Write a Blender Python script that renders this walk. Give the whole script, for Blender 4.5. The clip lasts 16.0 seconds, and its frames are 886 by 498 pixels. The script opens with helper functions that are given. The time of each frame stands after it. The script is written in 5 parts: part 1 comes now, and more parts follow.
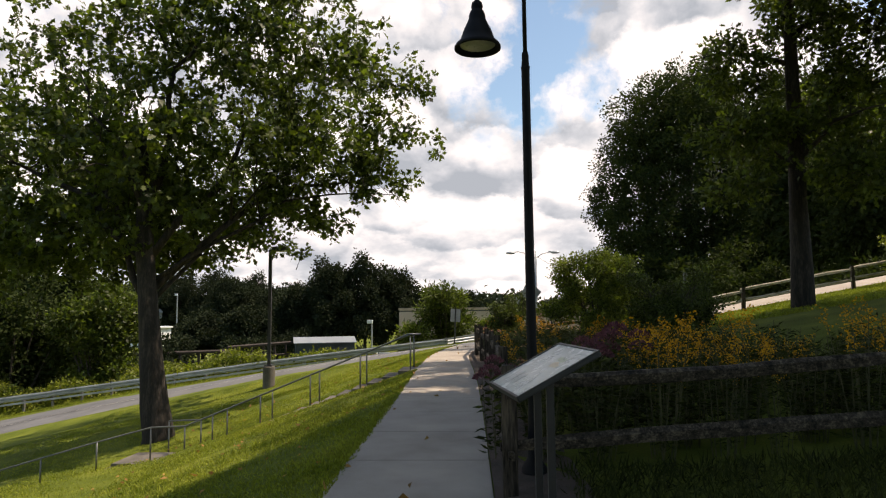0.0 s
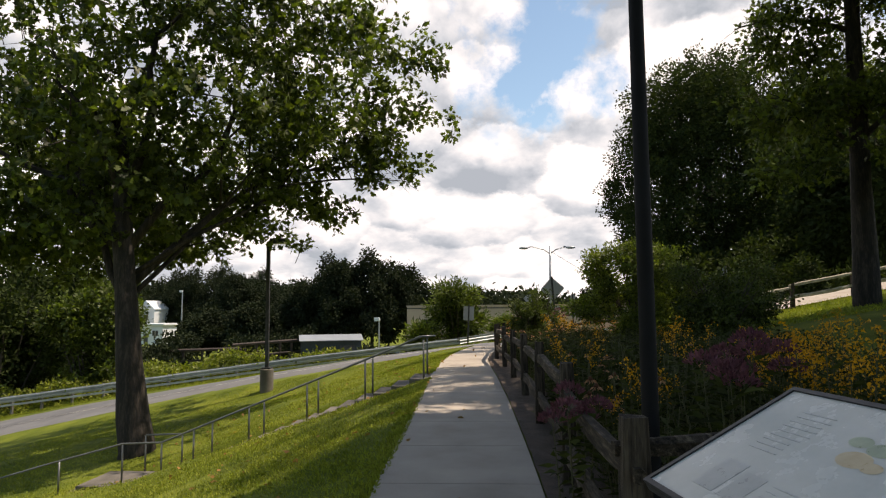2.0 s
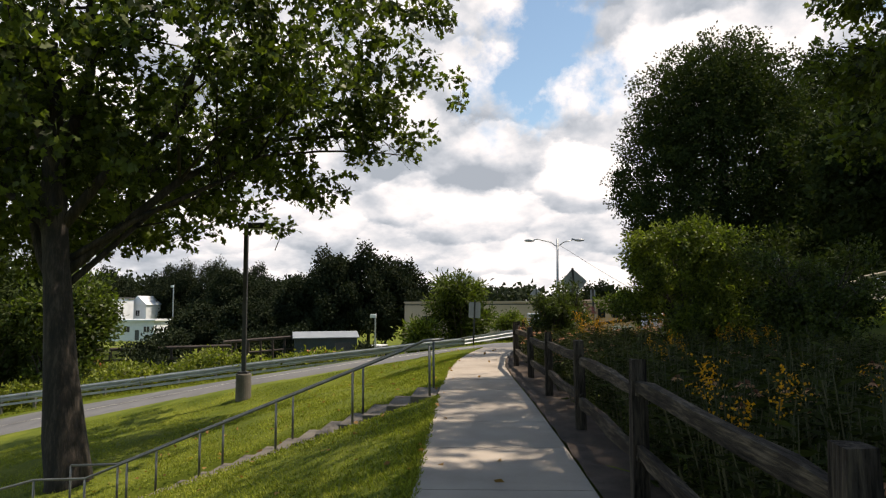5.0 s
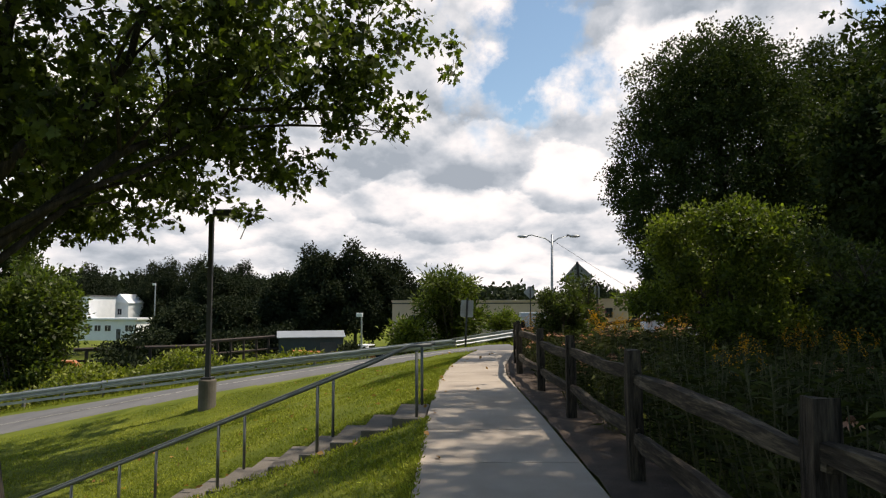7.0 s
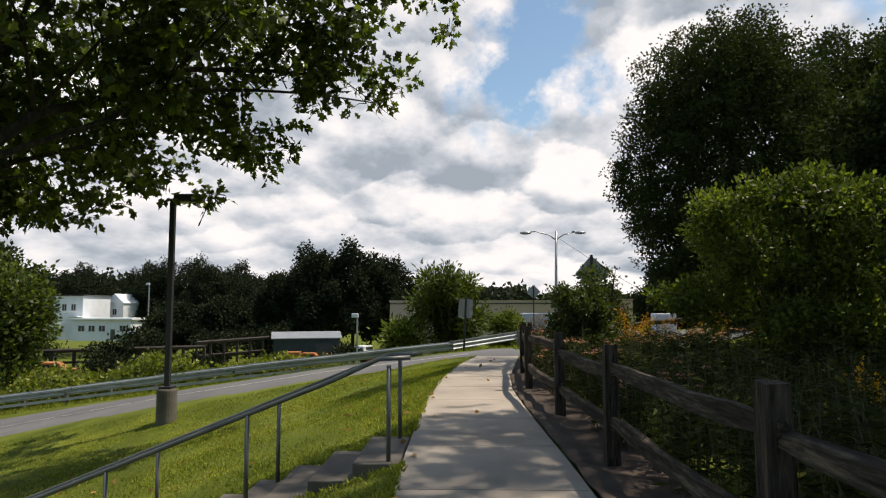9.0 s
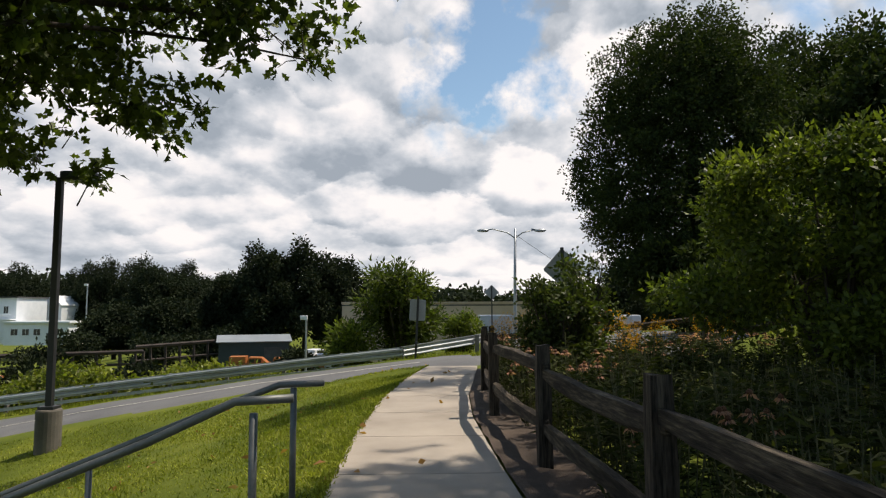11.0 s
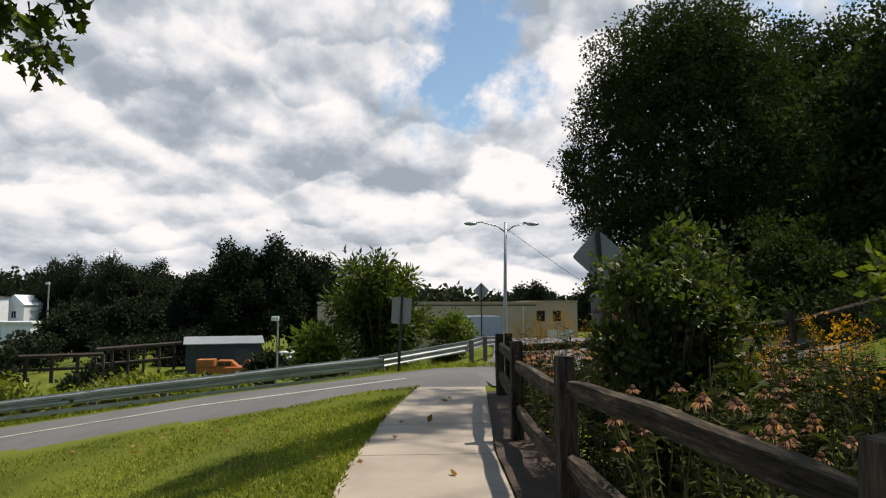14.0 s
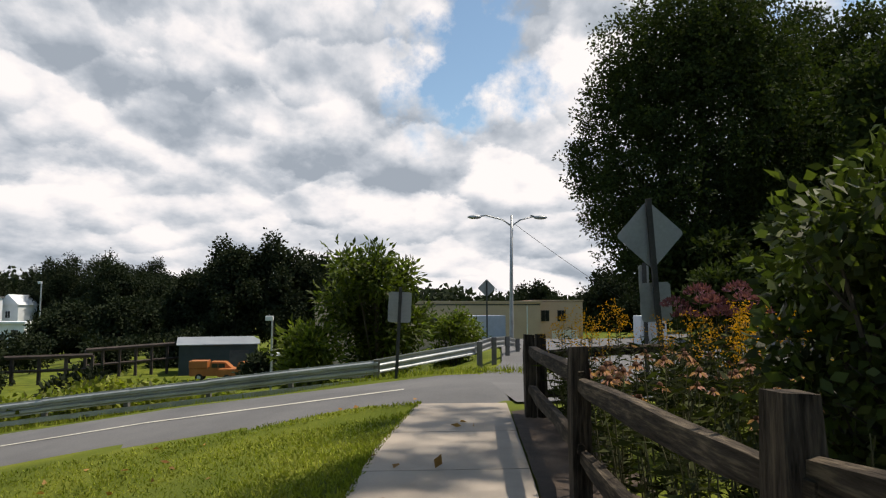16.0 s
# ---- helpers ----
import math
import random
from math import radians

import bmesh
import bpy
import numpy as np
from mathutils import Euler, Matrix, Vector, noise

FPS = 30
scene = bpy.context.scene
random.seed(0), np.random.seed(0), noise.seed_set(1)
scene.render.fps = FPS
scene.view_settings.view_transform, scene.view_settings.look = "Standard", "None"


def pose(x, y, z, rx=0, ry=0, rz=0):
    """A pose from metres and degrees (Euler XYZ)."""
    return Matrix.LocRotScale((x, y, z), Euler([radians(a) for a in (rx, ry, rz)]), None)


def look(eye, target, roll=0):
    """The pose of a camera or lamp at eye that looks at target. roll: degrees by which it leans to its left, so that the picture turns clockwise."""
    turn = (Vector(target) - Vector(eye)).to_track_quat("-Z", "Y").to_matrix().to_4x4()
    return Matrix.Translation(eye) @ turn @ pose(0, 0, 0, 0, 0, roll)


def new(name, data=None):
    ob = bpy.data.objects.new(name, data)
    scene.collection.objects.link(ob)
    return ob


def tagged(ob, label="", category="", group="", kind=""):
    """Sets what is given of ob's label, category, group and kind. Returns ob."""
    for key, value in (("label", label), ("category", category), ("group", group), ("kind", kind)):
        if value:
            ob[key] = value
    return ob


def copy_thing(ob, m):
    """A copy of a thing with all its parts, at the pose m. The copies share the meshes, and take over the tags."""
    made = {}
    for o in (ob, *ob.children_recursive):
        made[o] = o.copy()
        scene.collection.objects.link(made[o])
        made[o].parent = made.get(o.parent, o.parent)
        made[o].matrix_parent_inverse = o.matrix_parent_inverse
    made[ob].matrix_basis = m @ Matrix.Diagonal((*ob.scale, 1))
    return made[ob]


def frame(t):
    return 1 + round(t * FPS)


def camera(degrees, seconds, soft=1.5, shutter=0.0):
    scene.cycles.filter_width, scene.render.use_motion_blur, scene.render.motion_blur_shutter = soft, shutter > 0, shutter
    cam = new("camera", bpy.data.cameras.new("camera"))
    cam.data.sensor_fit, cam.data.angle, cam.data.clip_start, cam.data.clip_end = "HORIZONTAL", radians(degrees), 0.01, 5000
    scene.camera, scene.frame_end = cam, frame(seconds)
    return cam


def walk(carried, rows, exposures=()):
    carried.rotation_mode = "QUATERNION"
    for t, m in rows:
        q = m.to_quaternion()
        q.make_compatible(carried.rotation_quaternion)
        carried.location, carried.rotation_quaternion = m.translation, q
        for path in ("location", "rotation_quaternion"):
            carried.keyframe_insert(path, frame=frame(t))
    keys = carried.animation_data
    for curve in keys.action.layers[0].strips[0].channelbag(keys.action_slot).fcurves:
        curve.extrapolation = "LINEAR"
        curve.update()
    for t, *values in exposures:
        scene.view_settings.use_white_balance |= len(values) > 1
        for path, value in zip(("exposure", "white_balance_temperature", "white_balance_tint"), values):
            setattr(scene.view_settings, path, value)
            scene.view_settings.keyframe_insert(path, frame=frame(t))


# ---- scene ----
cam = camera(67.5, 16.0, soft=1.2)
PATH = [
    (0.0, (0.011, 0.186, 1.417), (-0.424, 10.131, 2.357), -0.6),
    (0.5, (-0.100, 0.805, 1.425), (-0.555, 10.750, 2.360), -0.6),
    (1.0, (-0.189, 1.404, 1.432), (-0.664, 11.344, 2.382), -0.6),
    (1.5, (-0.266, 1.987, 1.439), (-0.781, 11.927, 2.389), -0.4),
    (2.0, (-0.339, 2.559, 1.444), (-0.884, 12.504, 2.344), -0.5),
    (2.5, (-0.412, 3.124, 1.448), (-0.977, 13.074, 2.273), -0.6),
    (3.0, (-0.487, 3.687, 1.448), (-1.077, 13.632, 2.283), -0.5),
    (3.5, (-0.563, 4.249, 1.446), (-1.178, 14.199, 2.281), -0.4),
    (4.0, (-0.638, 4.813, 1.442), (-1.263, 14.758, 2.282), -0.4),
    (6.5, (-0.913, 7.730, 1.392), (-1.193, 17.690, 2.242), -0.2),
    (7.0, (-0.931, 8.339, 1.379), (-1.266, 18.299, 2.214), -0.2),
    (7.5, (-0.934, 8.957, 1.366), (-1.269, 18.912, 2.231), -0.0),
    (8.0, (-0.924, 9.584, 1.354), (-1.279, 19.539, 2.194), -0.1),
    (10.5, (-0.765, 12.820, 1.314), (-0.905, 22.780, 2.179), -0.1),
    (11.0, (-0.740, 13.480, 1.311), (-0.425, 23.435, 2.181), -0.2),
    (11.5, (-0.728, 14.141, 1.309), (-0.433, 24.101, 2.169), -0.2),
    (12.0, (-0.732, 14.801, 1.309), (-0.452, 24.761, 2.164), -0.2),
    (12.5, (-0.752, 15.459, 1.309), (-0.512, 25.419, 2.169), -0.2),
    (13.0, (-0.790, 16.112, 1.309), (-0.570, 26.072, 2.169), -0.2),
    (13.5, (-0.840, 16.760, 1.306), (-0.475, 26.715, 2.166), -0.1),
    (14.0, (-0.896, 17.401, 1.301), (-0.266, 27.341, 2.176), -0.1),
    (14.5, (-0.946, 18.033, 1.291), (-0.336, 27.978, 2.156), -0.2),
    (15.0, (-0.972, 18.654, 1.273), (-0.382, 28.599, 2.133), -0.3),
    (15.5, (-0.950, 19.264, 1.247), (-0.390, 29.209, 2.107), -0.2),
    (16.0, (-0.848, 19.861, 1.208), (-0.223, 29.801, 2.088), -0.1),
]
walk(cam, [(t, look(eye, target, roll)) for t, eye, target, roll in PATH], [(0, 0.34, 7500, 19), (4, 0.28, 7300, 17), (8, 0.06, 7000, 15), (11, 0.0, 6900, 14), (16, 0.0, 6900, 14)])

# ---- world, sun and exposure ----
SUN = Vector((0.44, 0.10, 0.90)).normalized()
EL, ROT = math.asin(SUN.z), math.atan2(SUN.x, SUN.y)
sun = new("sun", bpy.data.lights.new("sun", "SUN"))
sun.data.energy, sun.data.angle, sun.data.color = 5.0, radians(0.6), (1.0, 0.94, 0.82)
sun.matrix_world = look(SUN * 60, (0, 0, 0))


class Nodes:
    """A short way to write node trees."""

    def __init__(self, tree):
        self.tree = tree
        tree.nodes.clear()

    def add(self, kind, ins=(), **props):
        n = self.tree.nodes.new("ShaderNode" + kind)
        for k, v in props.items():
            if k == "operation":
                n.operation = v
            elif k == "sky":
                n.sky_type = v
            elif k == "data":
                n.data_type = v
            elif k == "blend":
                n.blend_type = v
            elif k == "dims":
                n.noise_dimensions = v
            elif k == "feature":
                n.feature = v
        for k, v in dict(ins).items():
            if isinstance(v, bpy.types.NodeSocket):
                self.tree.links.new(v, n.inputs[k])
            else:
                n.inputs[k].default_value = v
        return n

    def ramp(self, fac, stops):
        n = self.tree.nodes.new("ShaderNodeValToRGB")
        e = n.color_ramp.elements
        while len(e) < len(stops):
            e.new(0.5)
        for el, (p, c) in zip(e, stops):
            el.position = p
            el.color = (*c, 1) if len(c) == 3 else c
        self.tree.links.new(fac, n.inputs[0])
        return n.outputs[0]

    def math(self, op, a, b=0.0, clamp=False):
        n = self.add("Math", {0: a, 1: b}, operation=op)
        n.use_clamp = clamp
        return n.outputs[0]

    def mix(self, fac, a, b, blend="MIX"):
        n = self.add("Mix", {0: fac, 6: a, 7: b}, data="RGBA", blend=blend)
        return n.outputs[2]


def rgb(r, g, b):
    return (r, g, b, 1.0)


def make_sky():
    w = bpy.data.worlds.new("sky")
    scene.world = w
    w.use_nodes = True
    N = Nodes(w.node_tree)
    out = N.add("OutputWorld")
    sky = N.add("TexSky", sky="NISHITA")
    sky.sun_disc, sky.sun_elevation, sky.sun_rotation = False, EL, ROT
    sky.air_density, sky.dust_density, sky.ozone_density = 1.0, 0.6, 1.5
    blue = N.mix(1.0, sky.outputs[0], rgb(0.150, 0.166, 0.156), "MULTIPLY")
    co = N.add("TexCoord").outputs["Generated"]
    sep = N.add("SeparateXYZ", {0: co})
    up = N.math("MAXIMUM", sep.outputs[2], 0.0)
    h = N.math("ADD", up, 0.30)
    # cloud plane: heaps shrink and flatten towards the horizon
    pu = N.math("MULTIPLY", sep.outputs[0], 2.3)
    pv = N.math("MULTIPLY", N.math("LOGARITHM", h, math.e), 1.75)
    turn = N.math("MULTIPLY", sep.outputs[1], 0.4)
    flat = N.add("CombineXYZ", {0: pu, 1: pv, 2: turn}).outputs[0]
    wob = N.add("TexNoise", {"Vector": flat, "Scale": 3.2, "Detail": 8.0, "Roughness": 0.6}).outputs[1]
    wob = N.add("VectorMath", {0: wob, 1: (0.5, 0.5, 0.5)}, operation="SUBTRACT").outputs[0]
    wob = N.add("VectorMath", {0: wob, 1: (0.30, 0.24, 0.3)}, operation="MULTIPLY").outputs[0]
    bent = N.add("VectorMath", {0: flat, 1: wob}, operation="ADD").outputs[0]

    def heaps(scale, shift):
        """Round heaps, and how high a point lies in its heap."""
        at = N.add("VectorMath", {0: bent, 1: shift}, operation="ADD").outputs[0]
        v = N.add("TexVoronoi", {"Vector": at, "Scale": scale, "Smoothness": 0.22}, feature="SMOOTH_F1")
        mid = N.add("SeparateXYZ", {0: v.outputs["Position"]}).outputs[1]
        here = N.add("SeparateXYZ", {0: at}).outputs[1]
        return N.math("MULTIPLY", N.math("SUBTRACT", here, mid), scale), v.outputs["Distance"]

    rise, _ = heaps(1.7, (0.35, 0.1, 0.0))
    rise2, puff = heaps(4.6, (0.2, 0.7, 0.3))
    gap = N.add("VectorMath", {0: co, 1: (GAP.x, GAP.y, GAP.z)}, operation="SUBTRACT").outputs[0]
    gap = N.add("VectorMath", {0: gap, 1: (1.0, 1.0, 0.72)}, operation="MULTIPLY").outputs[0]
    gap = N.add("VectorMath", {0: gap}, operation="LENGTH").outputs["Value"]
    warp = N.add("TexNoise", {"Vector": co, "Scale": 5.0, "Detail": 9.0, "Roughness": 0.60}).outputs[0]
    gap = N.math("ADD", gap, N.math("MULTIPLY", N.math("SUBTRACT", warp, 0.5), 0.42))
    hole = N.ramp(gap, [(0.095, (0, 0, 0)), (0.135, (1, 1, 1))])
    # broken cloud, thick towards the horizon ahead and thin overhead and behind
    big = N.add("TexNoise", {"Vector": co, "Scale": 2.6, "Detail": 9.0, "Roughness": 0.6, "Distortion": 0.2}).outputs[0]
    ahead = N.math("MULTIPLY", N.math("SUBTRACT", sep.outputs[1], N.math("MULTIPLY", up, 0.9)), 0.26)
    cover = N.ramp(N.math("ADD", big, ahead), [(0.47, (0, 0, 0)), (0.56, (1, 1, 1))])
    cover = N.math("MULTIPLY", cover, hole)
    soft = N.add("TexNoise", {"Vector": flat, "Scale": 1.5, "Detail": 4.0, "Roughness": 0.5}).outputs[0]
    fine = N.add("TexNoise", {"Vector": flat, "Scale": 13.0, "Detail": 7.0, "Roughness": 0.6}).outputs[0]
    shade = N.math("ADD", N.math("MULTIPLY", rise, 0.50), N.math("MULTIPLY", rise2, 0.30))
    shade = N.math("ADD", shade, N.math("MULTIPLY", puff, -0.30))
    shade = N.math("ADD", shade, N.math("MULTIPLY", N.math("SUBTRACT", soft, 0.5), 0.7))
    low = N.add("TexNoise", {"Vector": flat, "Scale": 4.2, "Detail": 9.0, "Roughness": 0.5}).outputs[0]
    lift = N.add("VectorMath", {0: flat, 1: (0.03, 0.075, 0.0)}, operation="ADD").outputs[0]
    high = N.add("TexNoise", {"Vector": lift, "Scale": 4.2, "Detail": 9.0, "Roughness": 0.5}).outputs[0]
    shade = N.math("ADD", shade, N.math("MULTIPLY", N.math("SUBTRACT", low, high), 1.5))
    shade = N.math("ADD", shade, N.math("MULTIPLY", N.math("SUBTRACT", fine, 0.5), 0.30))
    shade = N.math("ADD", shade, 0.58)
    body = N.ramp(shade, [(-0.0, (0.36, 0.43, 0.51)), (0.24, (0.53, 0.60, 0.68)), (0.44, (0.74, 0.79, 0.85)), (0.58, (0.90, 0.92, 0.96)), (0.74, (1.02, 1.02, 1.03))])
    col = N.mix(cover, blue, body)
    col = N.mix(1.0, col, rgb(0.96, 0.96, 0.96), "MULTIPLY")
    bg = N.add("Background", {0: col, 1: 1.0})
    N.tree.links.new(bg.outputs[0], out.inputs[0])


GAP = Vector((0.105, 1.0, 0.475)).normalized()
make_sky()


# ---- materials ----
def mat(name, a, b, rough=0.7, scale=4.0, grain=40.0, bump=0.3, metal=0.0, c=None, spread=(0.35, 0.65), vary=0.0, spec=0.5, through_light=0.0, stretch=None):
    """A surface with two scales of colour (a to b, grains of c) and fine relief. vary: brightness from piece to piece."""
    m = bpy.data.materials.new(name)
    m.use_nodes = True
    N = Nodes(m.node_tree)
    out = N.add("OutputMaterial")
    co = N.add("TexCoord").outputs["Object"]
    if stretch:
        co = N.add("VectorMath", {0: co, 1: stretch}, operation="MULTIPLY").outputs[0]
    n1 = N.add("TexNoise", {"Vector": co, "Scale": scale, "Detail": 5.0, "Roughness": 0.6}).outputs[0]
    n2 = N.add("TexNoise", {"Vector": co, "Scale": grain, "Detail": 4.0, "Roughness": 0.65}).outputs[0]
    f = N.math("ADD", N.math("MULTIPLY", n1, 0.6), N.math("MULTIPLY", n2, 0.4))
    stops = [(spread[0], a), (spread[1], b)] if c is None else [(spread[0], a), ((spread[0] + spread[1]) / 2, c), (spread[1], b)]
    col = N.ramp(f, stops)
    if vary:
        isl = N.add("NewGeometry").outputs["Random Per Island"]
        k = N.math("ADD", N.math("MULTIPLY", isl, 2 * vary), 1 - vary)
        col = N.mix(1.0, col, N.add("CombineColor", {0: k, 1: k, 2: k}).outputs[0], "MULTIPLY")
    p = N.add("BsdfPrincipled", {"Base Color": col, "Roughness": rough, "Metallic": metal, "Specular IOR Level": spec})
    N.tree.links.new(N.math("ADD", N.math("MULTIPLY", n2, 0.25), rough - 0.12, True), p.inputs["Roughness"])
    if bump:
        bn = N.add("Bump", {"Height": n2, "Strength": bump, "Distance": 0.01})
        N.tree.links.new(bn.outputs[0], p.inputs["Normal"])
    shader = p.outputs[0]
    if through_light:
        tl = N.add("BsdfTranslucent", {0: N.mix(1.0, col, rgb(1.5, 1.7, 0.7), "MULTIPLY")})
        shader = N.add("MixShader", {0: through_light, 1: shader, 2: tl.outputs[0]}).outputs[0]
    N.tree.links.new(shader, out.inputs[0])
    return m


def leaf_mat(name, a, b, vary=0.45, tl=0.45, rough=0.5, spec=0.3):
    return mat(name, a, b, rough=rough, scale=0.6, grain=5.0, bump=0.0, vary=vary, through_light=tl, spec=spec)


M_GRASS = mat("grass", (0.055, 0.075, 0.008), (0.15, 0.165, 0.022), 0.95, 0.7, 30.0, 0.8, c=(0.092, 0.115, 0.014), spec=0.1)
M_LAWN = mat("lawn_blades", (0.112, 0.144, 0.016), (0.27, 0.278, 0.046), 0.75, 0.7, 3.0, 0.0, vary=0.35, through_light=0.3, spec=0.12)
M_MULCH = mat("mulch", (0.025, 0.017, 0.012), (0.10, 0.07, 0.05), 0.95, 3.0, 60.0, 1.0)
M_CONC = mat("concrete_slab", (0.25, 0.212, 0.172), (0.40, 0.345, 0.285), 0.9, 1.1, 90.0, 0.25, c=(0.33, 0.285, 0.235))
M_STEP = mat("step_concrete", (0.07, 0.062, 0.052), (0.16, 0.142, 0.118), 0.92, 2.0, 60.0, 0.4)
M_ASPH = mat("asphalt", (0.075, 0.075, 0.077), (0.15, 0.148, 0.145), 0.9, 0.5, 140.0, 0.35, c=(0.11, 0.109, 0.109))
M_LINE = mat("line_paint", (0.38, 0.36, 0.31), (0.62, 0.59, 0.50), 0.8, 1.0, 60.0, 0.1)
M_GALV = mat("galvanised_steel", (0.22, 0.235, 0.245), (0.40, 0.415, 0.42), 0.42, 1.5, 30.0, 0.08, metal=0.4)
M_POST = mat("rail_post_steel", (0.10, 0.095, 0.085), (0.20, 0.19, 0.18), 0.7, 3.0, 40.0, 0.2, metal=0.2)
M_RAILP = mat("grey_rail_paint", (0.10, 0.105, 0.10), (0.17, 0.175, 0.165), 0.5, 5.0, 60.0, 0.1, metal=0.5)
M_WOOD = mat("weathered_wood", (0.010, 0.008, 0.006), (0.15, 0.12, 0.085), 0.92, 4.0, 16.0, 1.0, c=(0.048, 0.038, 0.028), spread=(0.38, 0.66), stretch=(3.0, 0.35, 4.0), spec=0.2)
M_WOODP = mat("weathered_post_wood", (0.011, 0.008, 0.006), (0.115, 0.092, 0.068), 0.92, 4.0, 16.0, 1.0, c=(0.055, 0.044, 0.034), spread=(0.38, 0.66), stretch=(4.0, 4.0, 0.4), spec=0.2)
# Sunlit twin of the rail wood: the sun's brightness is in its colour.
M_SUNWOOD = mat("bleached_wood", (0.16, 0.135, 0.10), (0.46, 0.41, 0.33), 0.9, 4.0, 16.0, 0.8, c=(0.33, 0.29, 0.225), stretch=(0.5, 3.0, 4.0), spec=0.2)
M_BARK = mat("bark", (0.008, 0.006, 0.0045), (0.060, 0.046, 0.035), 0.95, 3.0, 12.0, 1.0, c=(0.020, 0.0155, 0.012), stretch=(2.2, 2.2, 0.5))
M_BLACK = mat("black_paint", (0.008, 0.008, 0.009), (0.022, 0.022, 0.024), 0.5, 4.0, 40.0, 0.1)
M_BROWN = mat("bronze_paint", (0.0040, 0.0040, 0.0052), (0.009, 0.009, 0.011), 0.6, 4.0, 40.0, 0.1, spec=0.15)
M_GLASS = mat("lamp_lens", (0.45, 0.44, 0.40), (0.6, 0.58, 0.52), 0.3, 6.0, 30.0, 0.0)
M_SIGN = mat("sign_back_aluminium", (0.26, 0.27, 0.28), (0.36, 0.37, 0.38), 0.45, 2.0, 20.0, 0.05, metal=0.5)
M_SIGNP = mat("sign_post_steel", (0.03, 0.03, 0.032), (0.07, 0.07, 0.07), 0.7, 4.0, 40.0, 0.2, metal=0.3)
M_PANEL = mat("information_panel", (0.42, 0.44, 0.41), (0.56, 0.57, 0.53), 0.25, 2.0, 10.0, 0.0)
M_PRINT = mat("faded_print_grey", (0.30, 0.32, 0.31), (0.42, 0.44, 0.42), 0.3, 8.0, 40.0, 0.0)
M_PRINTG = mat("faded_print_green", (0.20, 0.27, 0.17), (0.36, 0.42, 0.28), 0.3, 8.0, 40.0, 0.0)
M_PRINTO = mat("faded_print_orange", (0.45, 0.33, 0.17), (0.58, 0.48, 0.30), 0.3, 8.0, 40.0, 0.0)
M_OAK = leaf_mat("oak_leaves", (0.028, 0.044, 0.009), (0.098, 0.122, 0.020), 0.6, 0.42)
# Dark tone holds the backlit shade of the tall trees, not leaf colour alone.
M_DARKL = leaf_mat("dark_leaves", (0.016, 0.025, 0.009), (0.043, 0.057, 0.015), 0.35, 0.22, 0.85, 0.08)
# Dark silhouette and grey distance haze are put into this leaf colour.
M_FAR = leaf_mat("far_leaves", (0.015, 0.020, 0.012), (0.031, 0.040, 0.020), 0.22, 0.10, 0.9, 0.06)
M_BUSH = leaf_mat("bush_leaves", (0.056, 0.080, 0.012), (0.150, 0.176, 0.028), 0.6, 0.40)
M_SHRUB = leaf_mat("shrub_leaves", (0.024, 0.038, 0.010), (0.085, 0.106, 0.023), 0.6, 0.34, 0.5, 0.28)
M_VERGE = leaf_mat("verge_leaves", (0.060, 0.088, 0.012), (0.20, 0.205, 0.026), 0.6, 0.36)
# Leaf tone lowered so that the shade over the bed is in the colour.
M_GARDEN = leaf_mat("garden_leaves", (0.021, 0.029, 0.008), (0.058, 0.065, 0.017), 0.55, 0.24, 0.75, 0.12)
M_STEM = mat("plant_stems", (0.04, 0.05, 0.015), (0.10, 0.09, 0.035), 0.8, 8.0, 40.0, 0.0)
M_TWIG = mat("twigs", (0.03, 0.024, 0.018), (0.07, 0.055, 0.042), 0.9, 8.0, 40.0, 0.2)
M_GOLD = leaf_mat("goldenrod_petals", (0.42, 0.19, 0.006), (0.62, 0.31, 0.015), 0.3, 0.35, 0.7)
M_JOE = leaf_mat("mauve_petals", (0.095, 0.030, 0.060), (0.21, 0.085, 0.135), 0.3, 0.3, 0.8)
M_CONE = leaf_mat("faded_pink_petals", (0.30, 0.14, 0.11), (0.52, 0.29, 0.22), 0.25, 0.4, 0.8)
M_CONEC = mat("seed_heads", (0.05, 0.02, 0.008), (0.16, 0.06, 0.02), 0.9, 20.0, 90.0, 0.6)
M_SHEDW = mat("shed_siding", (0.018, 0.030, 0.034), (0.035, 0.050, 0.055), 0.6, 1.0, 12.0, 0.2)
M_ROOF = mat("pale_metal_roof", (0.20, 0.225, 0.24), (0.28, 0.30, 0.315), 0.5, 0.5, 8.0, 0.05, metal=0.2)
M_TAN = mat("tan_render", (0.46, 0.34, 0.26), (0.56, 0.43, 0.34), 0.9, 0.4, 10.0, 0.1)
M_WHITE = mat("white_siding", (0.58, 0.60, 0.62), (0.72, 0.73, 0.74), 0.7, 0.6, 8.0, 0.1)
M_DARKW = mat("dark_window", (0.012, 0.014, 0.017), (0.03, 0.033, 0.036), 0.12, 1.0, 5.0, 0.0)
M_ORANGE = mat("orange_paint", (0.32, 0.095, 0.02), (0.40, 0.14, 0.03), 0.5, 2.0, 20.0, 0.0)
M_CAR = mat("silver_paint", (0.45, 0.47, 0.49), (0.58, 0.60, 0.62), 0.35, 2.0, 20.0, 0.0, metal=0.2)
M_TYRE = mat("tyre_rubber", (0.012, 0.012, 0.012), (0.03, 0.03, 0.03), 0.9, 4.0, 40.0, 0.2)
M_RUST = mat("rusty_steel", (0.018, 0.013, 0.011), (0.06, 0.042, 0.034), 0.85, 1.0, 12.0, 0.3)
